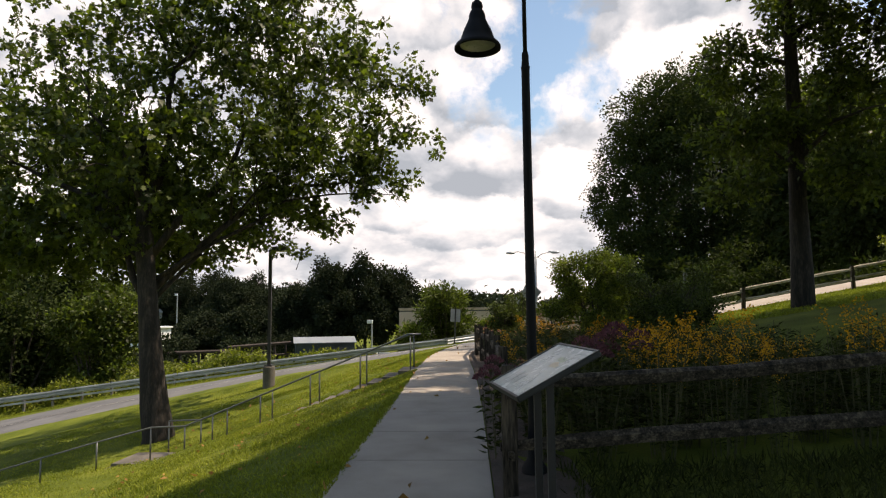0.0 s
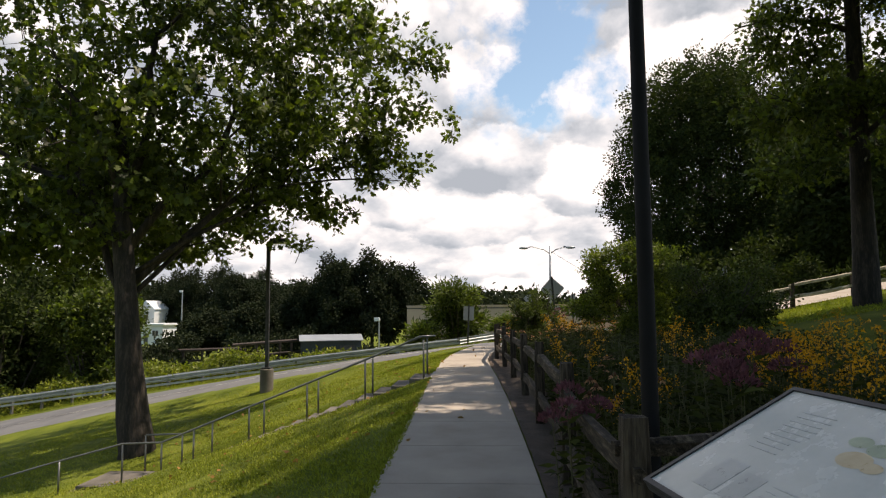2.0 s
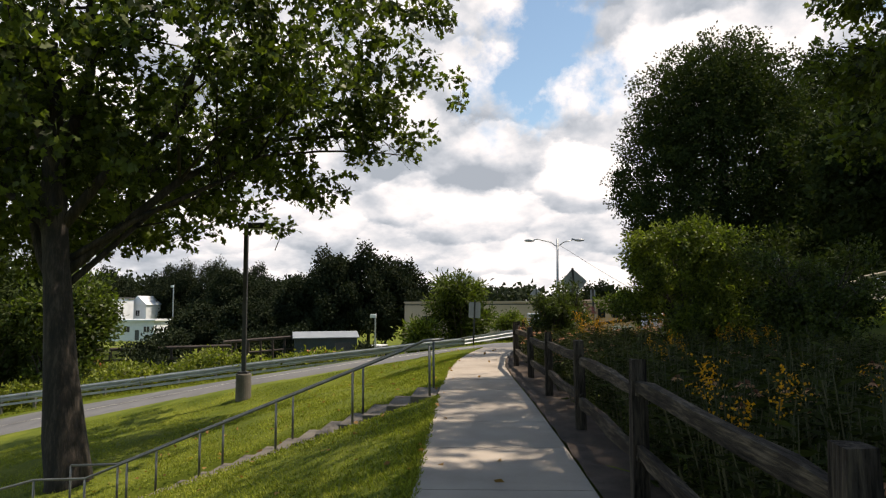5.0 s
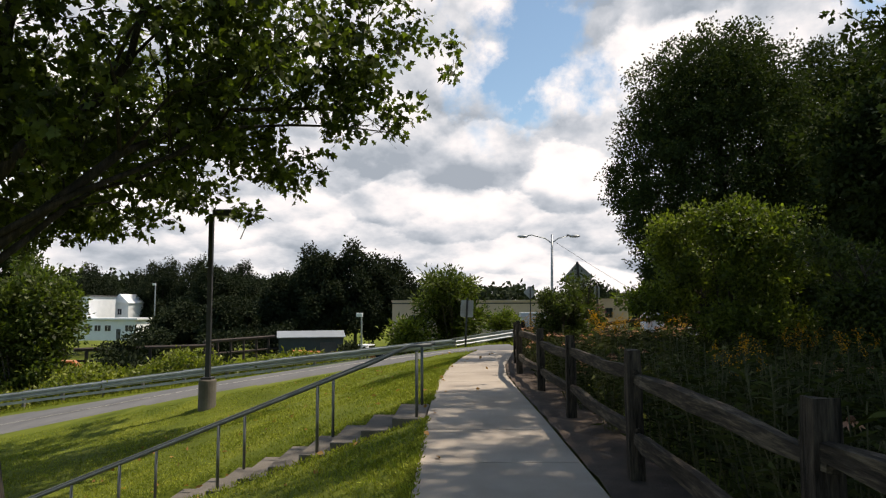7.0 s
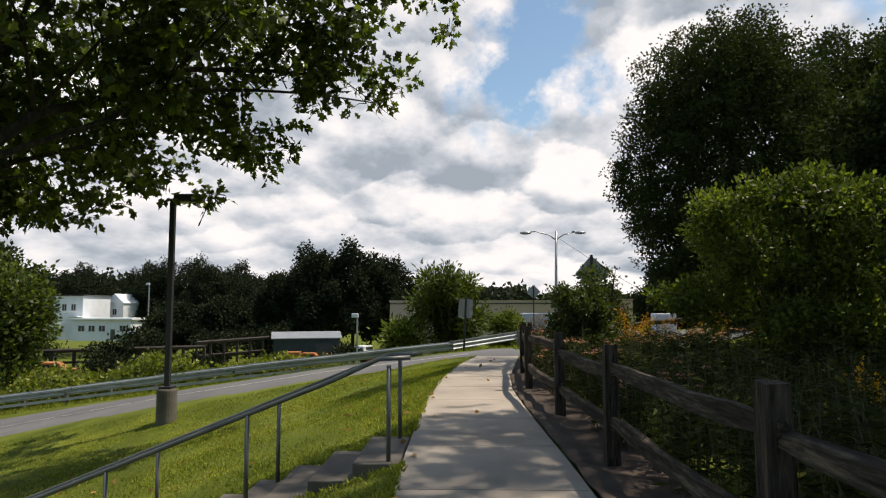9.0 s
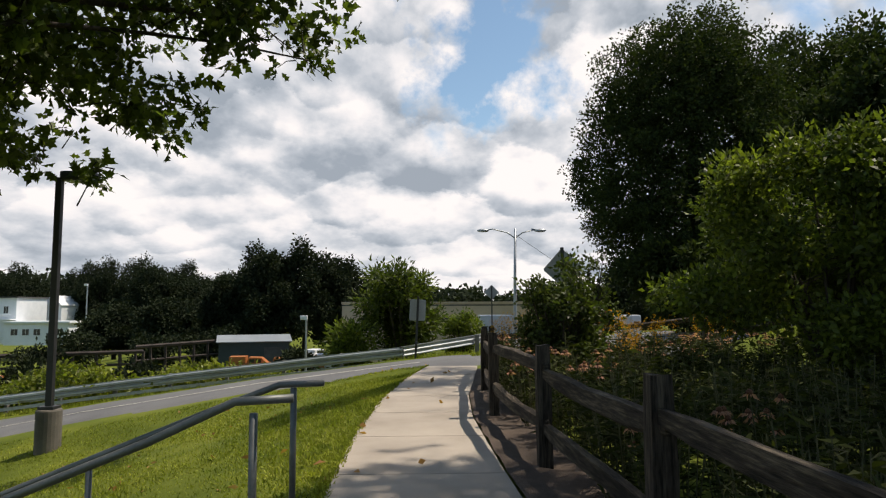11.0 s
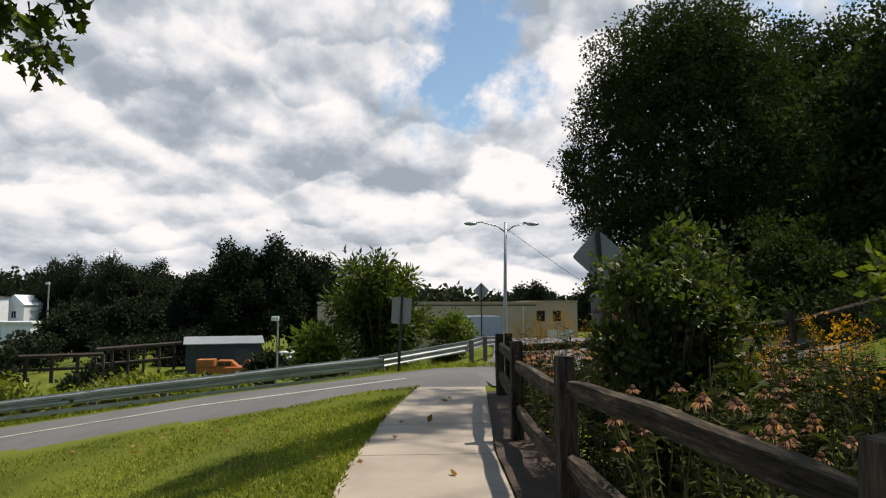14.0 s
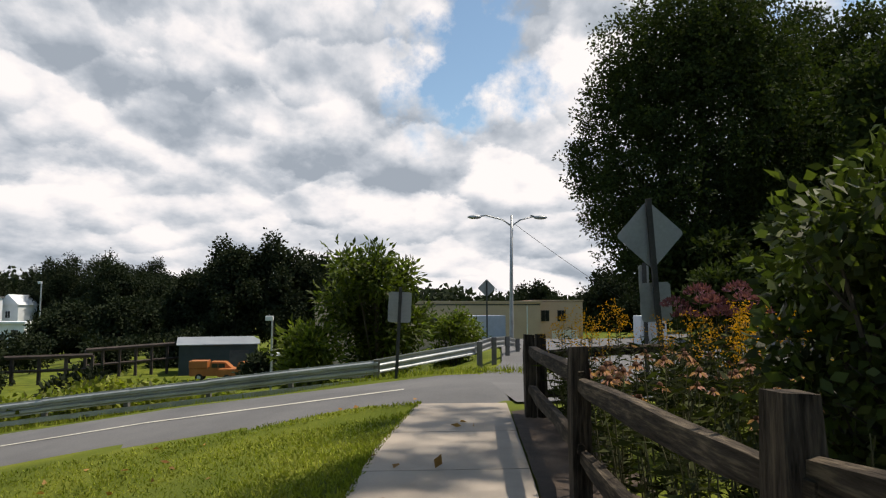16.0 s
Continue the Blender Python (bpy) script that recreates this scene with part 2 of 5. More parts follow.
M_ROOFD = mat("dark_shingles", (0.05, 0.05, 0.05), (0.10, 0.10, 0.10), 0.9, 2.0, 20.0, 0.2)
M_DRYLEAF = leaf_mat("dry_leaves", (0.20, 0.09, 0.03), (0.42, 0.24, 0.09), 0.4, 0.3, 0.8)


# ---- mesh tools ----
def mesh_ob(name, verts, faces, material, parent=None, label="", smooth=False):
    me = bpy.data.meshes.new(name)
    me.from_pydata([tuple(v) for v in verts], [], faces)
    me.materials.append(material)
    if smooth:
        me.shade_smooth()
    ob = new(name, me)
    ob.parent = parent
    if label:
        ob["label"] = label
    return ob


def part(name, bm, material, parent=None, label="", smooth=False):
    me = bpy.data.meshes.new(name)
    bm.normal_update()
    bm.to_mesh(me)
    bm.free()
    me.materials.append(material)
    if smooth:
        me.shade_smooth()
    ob = new(name, me)
    ob.parent = parent
    if label:
        ob["label"] = label
    return ob


def thing(name, label, category, at=(0, 0, 0), turn=0.0, group="", kind=""):
    ob = new(name)
    ob.matrix_basis = pose(*at, 0, 0, turn)
    return tagged(ob, label, category, group, kind)


def box(bm, x0, y0, z0, x1, y1, z1, bevel=0.0, m=None):
    r = bmesh.ops.create_cube(bm, size=1.0)
    vs = r["verts"]
    bmesh.ops.scale(bm, vec=(x1 - x0, y1 - y0, z1 - z0), verts=vs)
    bmesh.ops.translate(bm, vec=((x0 + x1) / 2, (y0 + y1) / 2, (z0 + z1) / 2), verts=vs)
    if bevel:
        es = list({e for v in vs for e in v.link_edges})
        o = bmesh.ops.bevel(bm, geom=es, offset=bevel, segments=2, affect="EDGES", profile=0.6)
        vs = list({v for f in o["faces"] for v in f.verts} | {v for v in vs if v.is_valid})
    if m is not None:
        bmesh.ops.transform(bm, matrix=m, verts=vs)
    return bm


def tube(bm, pts, radii, seg=8, cap=True):
    """A tapered round bar along points."""
    pts = [Vector(p) for p in pts]
    if not hasattr(radii, "__len__"):
        radii = [radii] * len(pts)
    rings = []
    side = None
    for i, p in enumerate(pts):
        a = pts[min(i + 1, len(pts) - 1)] - pts[max(i - 1, 0)]
        a.normalize()
        if side is None:
            side = a.orthogonal().normalized()
        side = (side - a * side.dot(a)).normalized()
        up = a.cross(side)
        rings.append([bm.verts.new(p + (side * math.cos(k * math.tau / seg) + up * math.sin(k * math.tau / seg)) * radii[i]) for k in range(seg)])
    for r0, r1 in zip(rings, rings[1:]):
        for k in range(seg):
            bm.faces.new((r0[k], r0[(k + 1) % seg], r1[(k + 1) % seg], r1[k]))
    if cap:
        bm.faces.new(rings[0][::-1])
        bm.faces.new(rings[-1])
    return bm


def lathe(bm, profile, seg=20, at=(0, 0, 0)):
    """A turned shape: profile of (radius, z)."""
    rings = []
    for r, z in profile:
        rings.append([bm.verts.new((at[0] + r * math.cos(k * math.tau / seg), at[1] + r * math.sin(k * math.tau / seg), at[2] + z)) for k in range(seg)])
    for r0, r1 in zip(rings, rings[1:]):
        for k in range(seg):
            bm.faces.new((r0[k], r0[(k + 1) % seg], r1[(k + 1) % seg], r1[k]))
    bm.faces.new(rings[0][::-1])
    bm.faces.new(rings[-1])
    return bm


def unit(v):
    return v / np.maximum(np.linalg.norm(v, axis=1, keepdims=True), 1e-6)


KITE = ((0.0, 0.0), (0.45, 0.5), (1.0, 0.0), (0.45, -0.5))
LOBED = ((0.0, 0.0), (0.30, 0.40), (0.42, 0.17), (0.62, 0.5), (0.76, 0.17), (1.0, 0.0), (0.76, -0.17), (0.62, -0.5), (0.42, -0.17), (0.30, -0.40))


def leaf_mesh(name, centres, way, length, width, material, rng, parent=None, label="", fold=0.12, shape=KITE):
    """Many small leaves: one folded blade of the given outline at each centre, along way."""
    n, k = len(centres), len(shape)
    side = unit(np.cross(way, rng.normal(size=(n, 3))))
    nrm = np.cross(way, side)
    L = length * rng.uniform(0.65, 1.25, (n, 1))
    W = width * rng.uniform(0.7, 1.25, (n, 1))
    v = np.empty((n, k, 3))
    for i, (a, b) in enumerate(shape):
        v[:, i] = centres + way * L * a + side * W * b + nrm * L * fold * (2 * abs(b) - a * a)
    me = bpy.data.meshes.new(name)
    me.vertices.add(k * n)
    me.vertices.foreach_set("co", v.reshape(-1).astype(np.float32))
    me.loops.add(k * n)
    me.loops.foreach_set("vertex_index", np.arange(k * n, dtype=np.int32))
    me.polygons.add(n)
    me.polygons.foreach_set("loop_start", np.arange(0, k * n, k, dtype=np.int32))
    me.update(calc_edges=True)
    me.materials.append(material)
    ob = new(name, me)
    ob.parent = parent
    if label:
        ob["label"] = label
    return ob


def blob_points(blobs, n, rng, shell=0.45):
    """Cluster centres in ellipsoids (x, y, z, rx, ry, rz), denser to the outside, with ragged gaps."""
    w = np.array([b[3] * b[4] + b[4] * b[5] + b[3] * b[5] for b in blobs])
    pick = rng.choice(len(blobs), n, p=w / w.sum())
    B = np.array(blobs)[pick]
    d = unit(rng.normal(size=(n, 3)))
    r = shell + (1 - shell) * rng.uniform(0, 1, (n, 1)) ** 0.6
    k = 2.3
    bump = 1 + 0.16 * (np.sin(k * 2.1 * d[:, :1] + 1.3 * pick[:, None]) + np.sin(k * 2.7 * d[:, 1:2] + 2.1 * pick[:, None]) + np.sin(k * 2.3 * d[:, 2:] + pick[:, None])) / 1.5
    return B[:, :3] + d * r * bump * B[:, 3:], d


def crown(blobs, clusters, per, length, width, spread, material, seed, parent, label="", shell=0.45, droop=0.25, name="crown", gaps=0.0, lobed=False):
    rng = np.random.default_rng(seed)
    c, d = blob_points(blobs, clusters, rng, shell)
    keep = np.sin(c[:, 0] * 1.9 + seed) + np.sin(c[:, 1] * 1.7) + np.sin(c[:, 2] * 2.1 + 1) > -1.55
    if gaps:
        k = 2.6
        keep &= np.sin(c[:, 0] * k + 1.1 * np.sin(c[:, 1] * k)) + np.sin(c[:, 1] * k + 2) + np.sin(c[:, 2] * k * 1.4 + 1.3 * np.sin(c[:, 0] * k * 0.8)) > -1.2 + gaps
    c, d = c[keep], d[keep]
    if lobed:
        # a thin twig behind every third tuft
        bm = bmesh.new()
        for p, o in zip(c[::3], d[::3]):
            p, o = Vector(p), Vector(o)
            q = p - o * 0.45 + Vector(rng.normal(size=3) * 0.12) - Vector((0, 0, 0.1))
            tube(bm, [q, q.lerp(p, 0.5) + Vector((0, 0, 0.06)), p], [0.016, 0.010, 0.004], 3, cap=False)
        tagged(part("twig", bm, M_BARK, parent), kind="stuff")
    c = np.repeat(c, per, 0)
    d = np.repeat(d, per, 0)
    off = rng.normal(size=c.shape)
    way = unit(off * 0.9 + d * 0.3 + rng.normal(size=c.shape) * 0.5 + np.array([0, 0, -droop]))
    c = c + off * spread * (0.3 if lobed else 0.5)
    return leaf_mesh(name, c, way, length, width, material, rng, parent, label, shape=LOBED if lobed else KITE)


def tree(name, label, base, height, r, limbs, blobs, clusters, per, leaf, material, seed, spread=0.35, bark=M_BARK, shell=0.4, group="", lean=(0, 0), droop=0.25, gaps=0.0, lobed=False):
    """A tapered trunk with flared foot, limbs to the crown's masses, and a crown of leaves."""
    rng = random.Random(seed)
    t = thing(name, label, "tree", base, group=group)
    bm = bmesh.new()
    n = 9
    pts, rad = [], []
    for i in range(n):
        u = i / (n - 1)
        pts.append((lean[0] * u + 0.10 * r * math.sin(5 * u + seed), lean[1] * u + 0.10 * r * math.cos(4 * u), -0.25 + (height + 0.25) * u))
        rad.append(r * (1.28 if i == 0 else 1.02 if i == 1 else (1 - 0.62 * u)))
    pts.insert(1, (pts[0][0], pts[0][1], 0.12))
    rad.insert(1, r * 1.16)
    tube(bm, pts, rad, 14)
    for v in bm.verts:
        a = math.atan2(v.co.y, v.co.x)
        v.co.xy *= 1 + 0.05 * math.sin(5 * a + 2 * v.co.z) + 0.03 * math.sin(11 * a)
    part("trunk", bm, bark, t, smooth=True)
    for start, end, r0 in limbs:
        bm = bmesh.new()
        a = Vector(pts[-1]) * start
        a.z = height * start
        a.x, a.y = lean[0] * start, lean[1] * start
        b = Vector(end)
        q, w = [], []
        for i in range(7):
            u = i / 6
            s = 0.075 * (b - a).length * math.sin(math.pi * u)
            q.append(a.lerp(b, u) + Vector((rng.uniform(-s, s), rng.uniform(-s, s), s * 1.5)))
            w.append(r0 * (1 - 0.8 * u))
        tube(bm, q, w, 8)
        for i in (2, 3, 4, 5):
            for _ in range(2):
                e = q[i] + Vector((rng.uniform(-1, 1), rng.uniform(-1, 1), rng.uniform(-0.3, 0.9))) * (b - a).length * 0.3
                mid = q[i].lerp(e, 0.5) + Vector((0, 0, 0.05 * (b - a).length))
                tube(bm, [q[i], mid, e], [w[i] * 0.5, w[i] * 0.35, w[i] * 0.12], 5)
        part("limb", bm, bark, t, smooth=True)
    crown(blobs, clusters, per, leaf[0], leaf[1], spread, material, seed, t, shell=shell, droop=droop, gaps=gaps, lobed=lobed)
    return t


# ---- the lie of the land ----
ST_Y0, ST_Y1 = 16.75, 17.75


WL_Y, WL_X = (-30, 5, 10, 17, 20.5, 23, 25.8, 28.3), (-1.15, -1.18, -1.25, -1.42, -1.43, -1.33, -1.05, -0.64)
WR_Y, WR_X = (-30, 5, 9.5, 13, 16.6, 19, 21.5, 23.5, 24.5, 27.7, 28.3), (0.18, 0.15, 0.13, 0.09, 0.0, -0.09, -0.14, -0.05, 0.07, 0.42, 0.48)
RX = (-140, -60, -30, -20, -10, -5, 0, 3)
N_Y, N_Z = (20, 27.5, 29.8, 30.4, 30.0, 29.4, 28.45, 28.2), (-22, -11.2, -5.8, -3.6, -1.6, -0.74, 0.0, 0.0)
F_Y, F_Z = (38, 36.5, 35.9, 35.2, 34.0, 33.4, 33.2, 33.2), (-20, -10.2, -5.0, -3.1, -1.45, -0.68, -0.1, -0.02)
G_X = (-140, -60, -30, -20, -10, 0.6)
G_Y, G_T = (46, 42, 39.0, 37.4, 36.1, 35.3), (-19.2, -8.4, -3.65, -2.3, -0.97, 0.25)


def smooth(v, a, b):
    t = np.clip((v - a) / (b - a), 0, 1)
    return t * t * (3 - 2 * t)


def pad_z(y):
    return np.interp(y, (28, 33, 38, 47, 58, 75, 110), (0.0, -0.18, -0.42, -0.48, -0.62, -2.0, -4.2))


def land(x, y):
    x, y = np.asarray(x, float), np.asarray(y, float)
    wl, wr = np.interp(y, WL_Y, WL_X), np.interp(y, WR_Y, WR_X)
    d = np.maximum(0, wl - x)
    k = np.interp(y, (8, 18, 22.5, 28), (0.33, 0.335, 0.27, 0.255))
    lawn = -k * np.minimum(d, 6.2) - 0.17 * np.maximum(0, d - 6.2) - 0.0006 * np.maximum(0, d - 12) ** 2
    ny, nz = np.interp(x, RX, N_Y), np.interp(x, RX, N_Z)
    fy, fz = np.interp(x, RX, F_Y), np.interp(x, RX, F_Z)
    u = np.clip((y - ny) / (fy - ny), 0, 1)
    road = nz + (fz - nz) * u
    left = lawn + (road - lawn) * smooth(y, ny - 4.0, ny)
    gy, gz = np.interp(x, G_X, G_Y), np.interp(x, G_X, G_T) - 0.72
    left = np.where(y > fy, road + (np.minimum(gz, road) - road) * np.clip((y - fy) / np.maximum(gy - fy, 0.5), 0, 1), left)
    valley = np.minimum(gz, -6.6)
    left = np.where(y > gy + 0.6, gz + (valley - gz) * smooth(y, gy + 0.6, gy + 17), left)
    hill = 0.165 * np.maximum(0, x - 1.8)
    hill = np.minimum(hill, 3.2) * (0.35 + 0.65 * smooth(y, 6, 13)) * (1 - 0.6 * smooth(y, 21, 27) * (1 - smooth(x, 4, 7.5)))
    lot = pad_z(y) + np.minimum(0.12 * np.maximum(0, x - 13), 1.6) * smooth(y, 30, 40)
    right = hill + (lot - hill) * smooth(y, 27.2, 31.5)
    side = smooth(x, -3.5, 1.0)
    far_side = smooth(x, -6.0, 3.0)
    z = np.where(y < 28.5, np.where(x < wl, left, np.where(x > wr, right, 0.0)), left + (right - left) * np.where(y > 36, far_side, side))
    return z


def land_z(x, y):
    return float(land(x, y))


def axis(spans):
    out = []
    for a, b, s in spans:
        out += list(np.arange(a, b - 1e-6, s))
    return np.array(out + [spans[-1][1]])


def make_ground():
    xs = axis([(-2500, -300, 275), (-300, -60, 20), (-60, -26, 2), (-26, -8, 0.6), (-8, 3, 0.25), (3, 16, 0.6), (16, 60, 3), (60, 300, 20), (300, 2500, 275)])
    ys = axis([(-600, -40, 70), (-40, -4, 4), (-4, 2, 1), (2, 34, 0.35), (34, 60, 0.7), (60, 130, 4), (130, 400, 20), (400, 3000, 260)])
    X, Y = np.meshgrid(xs, ys)
    Z = land(X, Y)
    wl, wr = np.interp(Y, WL_Y, WL_X), np.interp(Y, WR_Y, WR_X)
    bump = 0.025 * np.sin(X * 1.7 + np.sin(Y * 1.3)) * np.sin(Y * 1.1 + 0.6 * X)
    Z = Z + np.where((X > wl) & (X < wr) & (Y < 29), -0.06, np.where((np.abs(X) < 30) & (Y < 28), bump, 0.0))
    ny, fy = np.interp(X, RX, N_Y), np.interp(X, RX, F_Y)
    on_road = (Y > ny + 0.3) & (Y < fy - 0.3) & (X < 3.5)
    Z = np.where(on_road, Z - 0.10, Z)
    Z = np.where((X > 0.9) & (Y > 28.6) & (Y < 75) & (X < 15), Z - 0.07, Z)
    # the cut in which the steps lie
    stair = (Y > ST_Y0 - 0.2) & (Y < ST_Y1 + 0.2) & (X < -1.3) & (X > -8.9)
    Z = np.where(stair, np.minimum(Z, -0.22 + 0.384 * (X + 1.45)), Z)
    nx, ny_ = len(xs), len(ys)
    idx = np.arange(nx * ny_).reshape(ny_, nx)
    faces = np.stack([idx[:-1, :-1], idx[:-1, 1:], idx[1:, 1:], idx[1:, :-1]], -1).reshape(-1, 4).tolist()
    ob = mesh_ob("ground", np.stack([X, Y, Z], -1).reshape(-1, 3), faces, M_GRASS, smooth=True)
    return tagged(ob, "sloping ground of short patchy green grass", "ground", kind="structure")


make_ground()


def sheet(name, rows, material, label, category):
    """A strip of ground from rows of points."""
    n = len(rows[0])
    v = [p for r in rows for p in r]
    f = [(i * n + j, (i + 1) * n + j, (i + 1) * n + j + 1, i * n + j + 1) for i in range(len(rows) - 1) for j in range(n - 1)]
    return tagged(mesh_ob(name, v, f, material, smooth=True), label, category, kind="structure")


def make_road():
    rows = []
    for x in list(np.arange(-140, -40, 6)) + list(np.arange(-40, 0.9, 0.7)):
        ny, nz, fy, fz = (np.interp(x, RX, q) for q in (N_Y, N_Z, F_Y, F_Z))
        wob = 0.05 * math.sin(2.1 * x) + 0.03 * math.sin(5.3 * x)
        rows.append([(x, ny + (fy - ny) * u + (wob if u == 0 else 0), nz + (fz - nz) * u - 0.03 + 0.08 * math.sin(math.pi * u) ** 0.5) for u in np.linspace(0, 1, 9)])
    sheet("road", rows, M_ASPH, "grey worn asphalt lane falling down the hill", "road")
    rows = []
    for y in np.arange(28.25, 76, 0.8):
        w0 = np.interp(y, (28, 33, 36, 40, 48, 76), (0.6, 0.6, 1.3, 2.2, 3.4, 3.6))
        w1 = np.interp(y, (28, 33, 60, 76), (17, 17, 15, 11))
        rows.append([(w0 + (w1 - w0) * u, y, land_z(w0 + (w1 - w0) * u, y) + 0.03) for u in np.linspace(1, 0, 14)])
    sheet("road_2", rows, M_ASPH, "wide grey asphalt junction at the top of the hill", "road")
    rows = []
    for x in np.arange(-40, -0.2, 0.7):
        ny, nz, fy, fz = (np.interp(x, RX, q) for q in (N_Y, N_Z, F_Y, F_Z))
        u = 0.45
        rows.append([(x, ny + (fy - ny) * u + s, nz + (fz - nz) * u + 0.056) for s in (-0.06, 0.06)])
    sheet("road_line", rows, M_LINE, "thin faded white line along the asphalt lane", "road line")


make_road()


def make_walk():
    w = thing("sidewalk", "pale concrete footpath of jointed slabs curving to the road", "pavement", kind="structure")
    ys = [-4.0]
    while ys[-1] < 27:
        ys.append(ys[-1] + 1.52)
    ys[-1] = 28.3
    for a, b in zip(ys, ys[1:]):
        bm = bmesh.new()
        n = 5
        top, low = [], []
        for i in range(n):
            y = a + 0.006 + (b - a - 0.012) * i / (n - 1)
            l, r = np.interp(y, WL_Y, WL_X), np.interp(y, WR_Y, WR_X)
            top.append((bm.verts.new((l, y, 0.012)), bm.verts.new((r, y, 0.012))))
            low.append((bm.verts.new((l, y, -0.11)), bm.verts.new((r, y, -0.11))))
        for i in range(n - 1):
            bm.faces.new((top[i][0], top[i][1], top[i + 1][1], top[i + 1][0]))
            for s, fl in ((0, 1), (1, -1)):
                q = (low[i][s], top[i][s], top[i + 1][s], low[i + 1][s])
                bm.faces.new(q[::fl])
        bm.faces.new((top[0][1], top[0][0], low[0][0], low[0][1]))
        bm.faces.new((top[-1][0], top[-1][1], low[-1][1], low[-1][0]))
        part("slab", bm, M_CONC, w)
    rows = []
    for y in np.arange(-4, 27.8, 0.4):
        r = np.interp(y, WR_Y, WR_X)
        rows.append([(r + 0.01 + s, y, 0.03 + 0.02 * math.sin(7 * y + 9 * s) + land_z(r + s + 0.05, y)) for s in (0.75, 0.5, 0.25, 0.0)])
    sheet("mulch_bed", rows, M_MULCH, "dark brown wood mulch beside the footpath", "mulch")


make_walk()


def rise_walk():
    rows = []
    for x in np.arange(7.0, 20.1, 0.5):
        y = float(np.interp(x, (7.0, 9.9, 14.5, 20.1), (24.4, 25.4, 26.5, 27.4)))
        z = land_z(x, y)
        rows.append([(x, y + d, max(z, land_z(x, y + d)) + 0.04 + 0.10 * d) for d in (1.5, 0.75, 0.0)])
    sheet("pavement", rows, M_CONC, "pale sunlit concrete walk behind the fence on the rise", "pavement")


rise_walk()


# ---- steps and handrails ----

def rail_z(x):
    return np.interp(x, (-9.4, -8.06, -7.2, -1.7), (-1.72, -1.39, -1.36, 0.81))


def make_steps():
    s = thing("steps", "weathered concrete steps going down the grass bank", "steps", kind="structure")
    x, z, n = -1.45, -0.02, 0
    while x > -6.9:
        bm = bmesh.new()
        box(bm, x - 0.40, ST_Y0 - 0.1, z - 0.34, x, ST_Y1 + 0.1, z, 0.012)
        part("step", bm, M_STEP, s)
        x -= 0.385
        z -= 0.148
    bm = bmesh.new()
    box(bm, x - 1.7, ST_Y0 - 0.25, z - 0.35, x, ST_Y1 + 0.1, z + 0.02, 0.012)
    part("landing", bm, M_STEP, s)
    lx, lz = x - 1.7, z
    for i in range(12):
        bm = bmesh.new()
        lx2 = lx - 0.385 * i * 0.9
        ly = ST_Y0 - 0.25 - 0.12 * i
        box(bm, lx2 - 0.40, ly - 0.2, lz - 0.15 * i - 0.5, lx2, ly + 1.2, lz - 0.15 * (i + 1) + 0.02, 0.012)
        part("step", bm, M_STEP, s)


def make_handrail(y, label, near):
    h = thing("handrail", label, "handrail", group="handrails of the steps")
    r = 0.021
    top = []
    xs = np.linspace(-1.62, -7.2, 14)
    top.append((-1.36, y, 0.875 if near else 0.835))
    top.append((-1.64, y, 0.86 if near else 0.825))
    top += [(x, y, float(rail_z(x))) for x in xs[1:]]
    top += [(-8.06, y, -1.39)]
    if near:
        top += [(-9.4, y - 0.45, -1.72), (-12.5, y - 1.2, -2.57)]
    bm = bmesh.new()
    tube(bm, top, r, 10)
    part("top_rail", bm, M_RAILP, h, smooth=True)
    posts = [(-1.55, y), (-2.8, y), (-4.05, y), (-5.3, y), (-6.5, y), (-7.2, y), (-8.06, y)]
    if near:
        posts += [(-9.2, y - 0.40), (-10.4, y - 0.69), (-11.6, y - 0.98)]
    for x, py in posts:
        zt = rail_z(x) if x > -9.4 else -1.72 - 0.274 * (-9.4 - x)
        g = min(land_z(x, py), zt - 0.7)
        bm = bmesh.new()
        tube(bm, [(x, py, g - 0.05), (x, py, float(zt) - 0.005)], r * 0.95, 10)
        part("post", bm, M_RAILP, h, smooth=True)


make_steps()
make_handrail(ST_Y0, "grey painted tube handrail on the near edge of the steps", True)
make_handrail(ST_Y1, "grey painted tube handrail against the lawn", False)


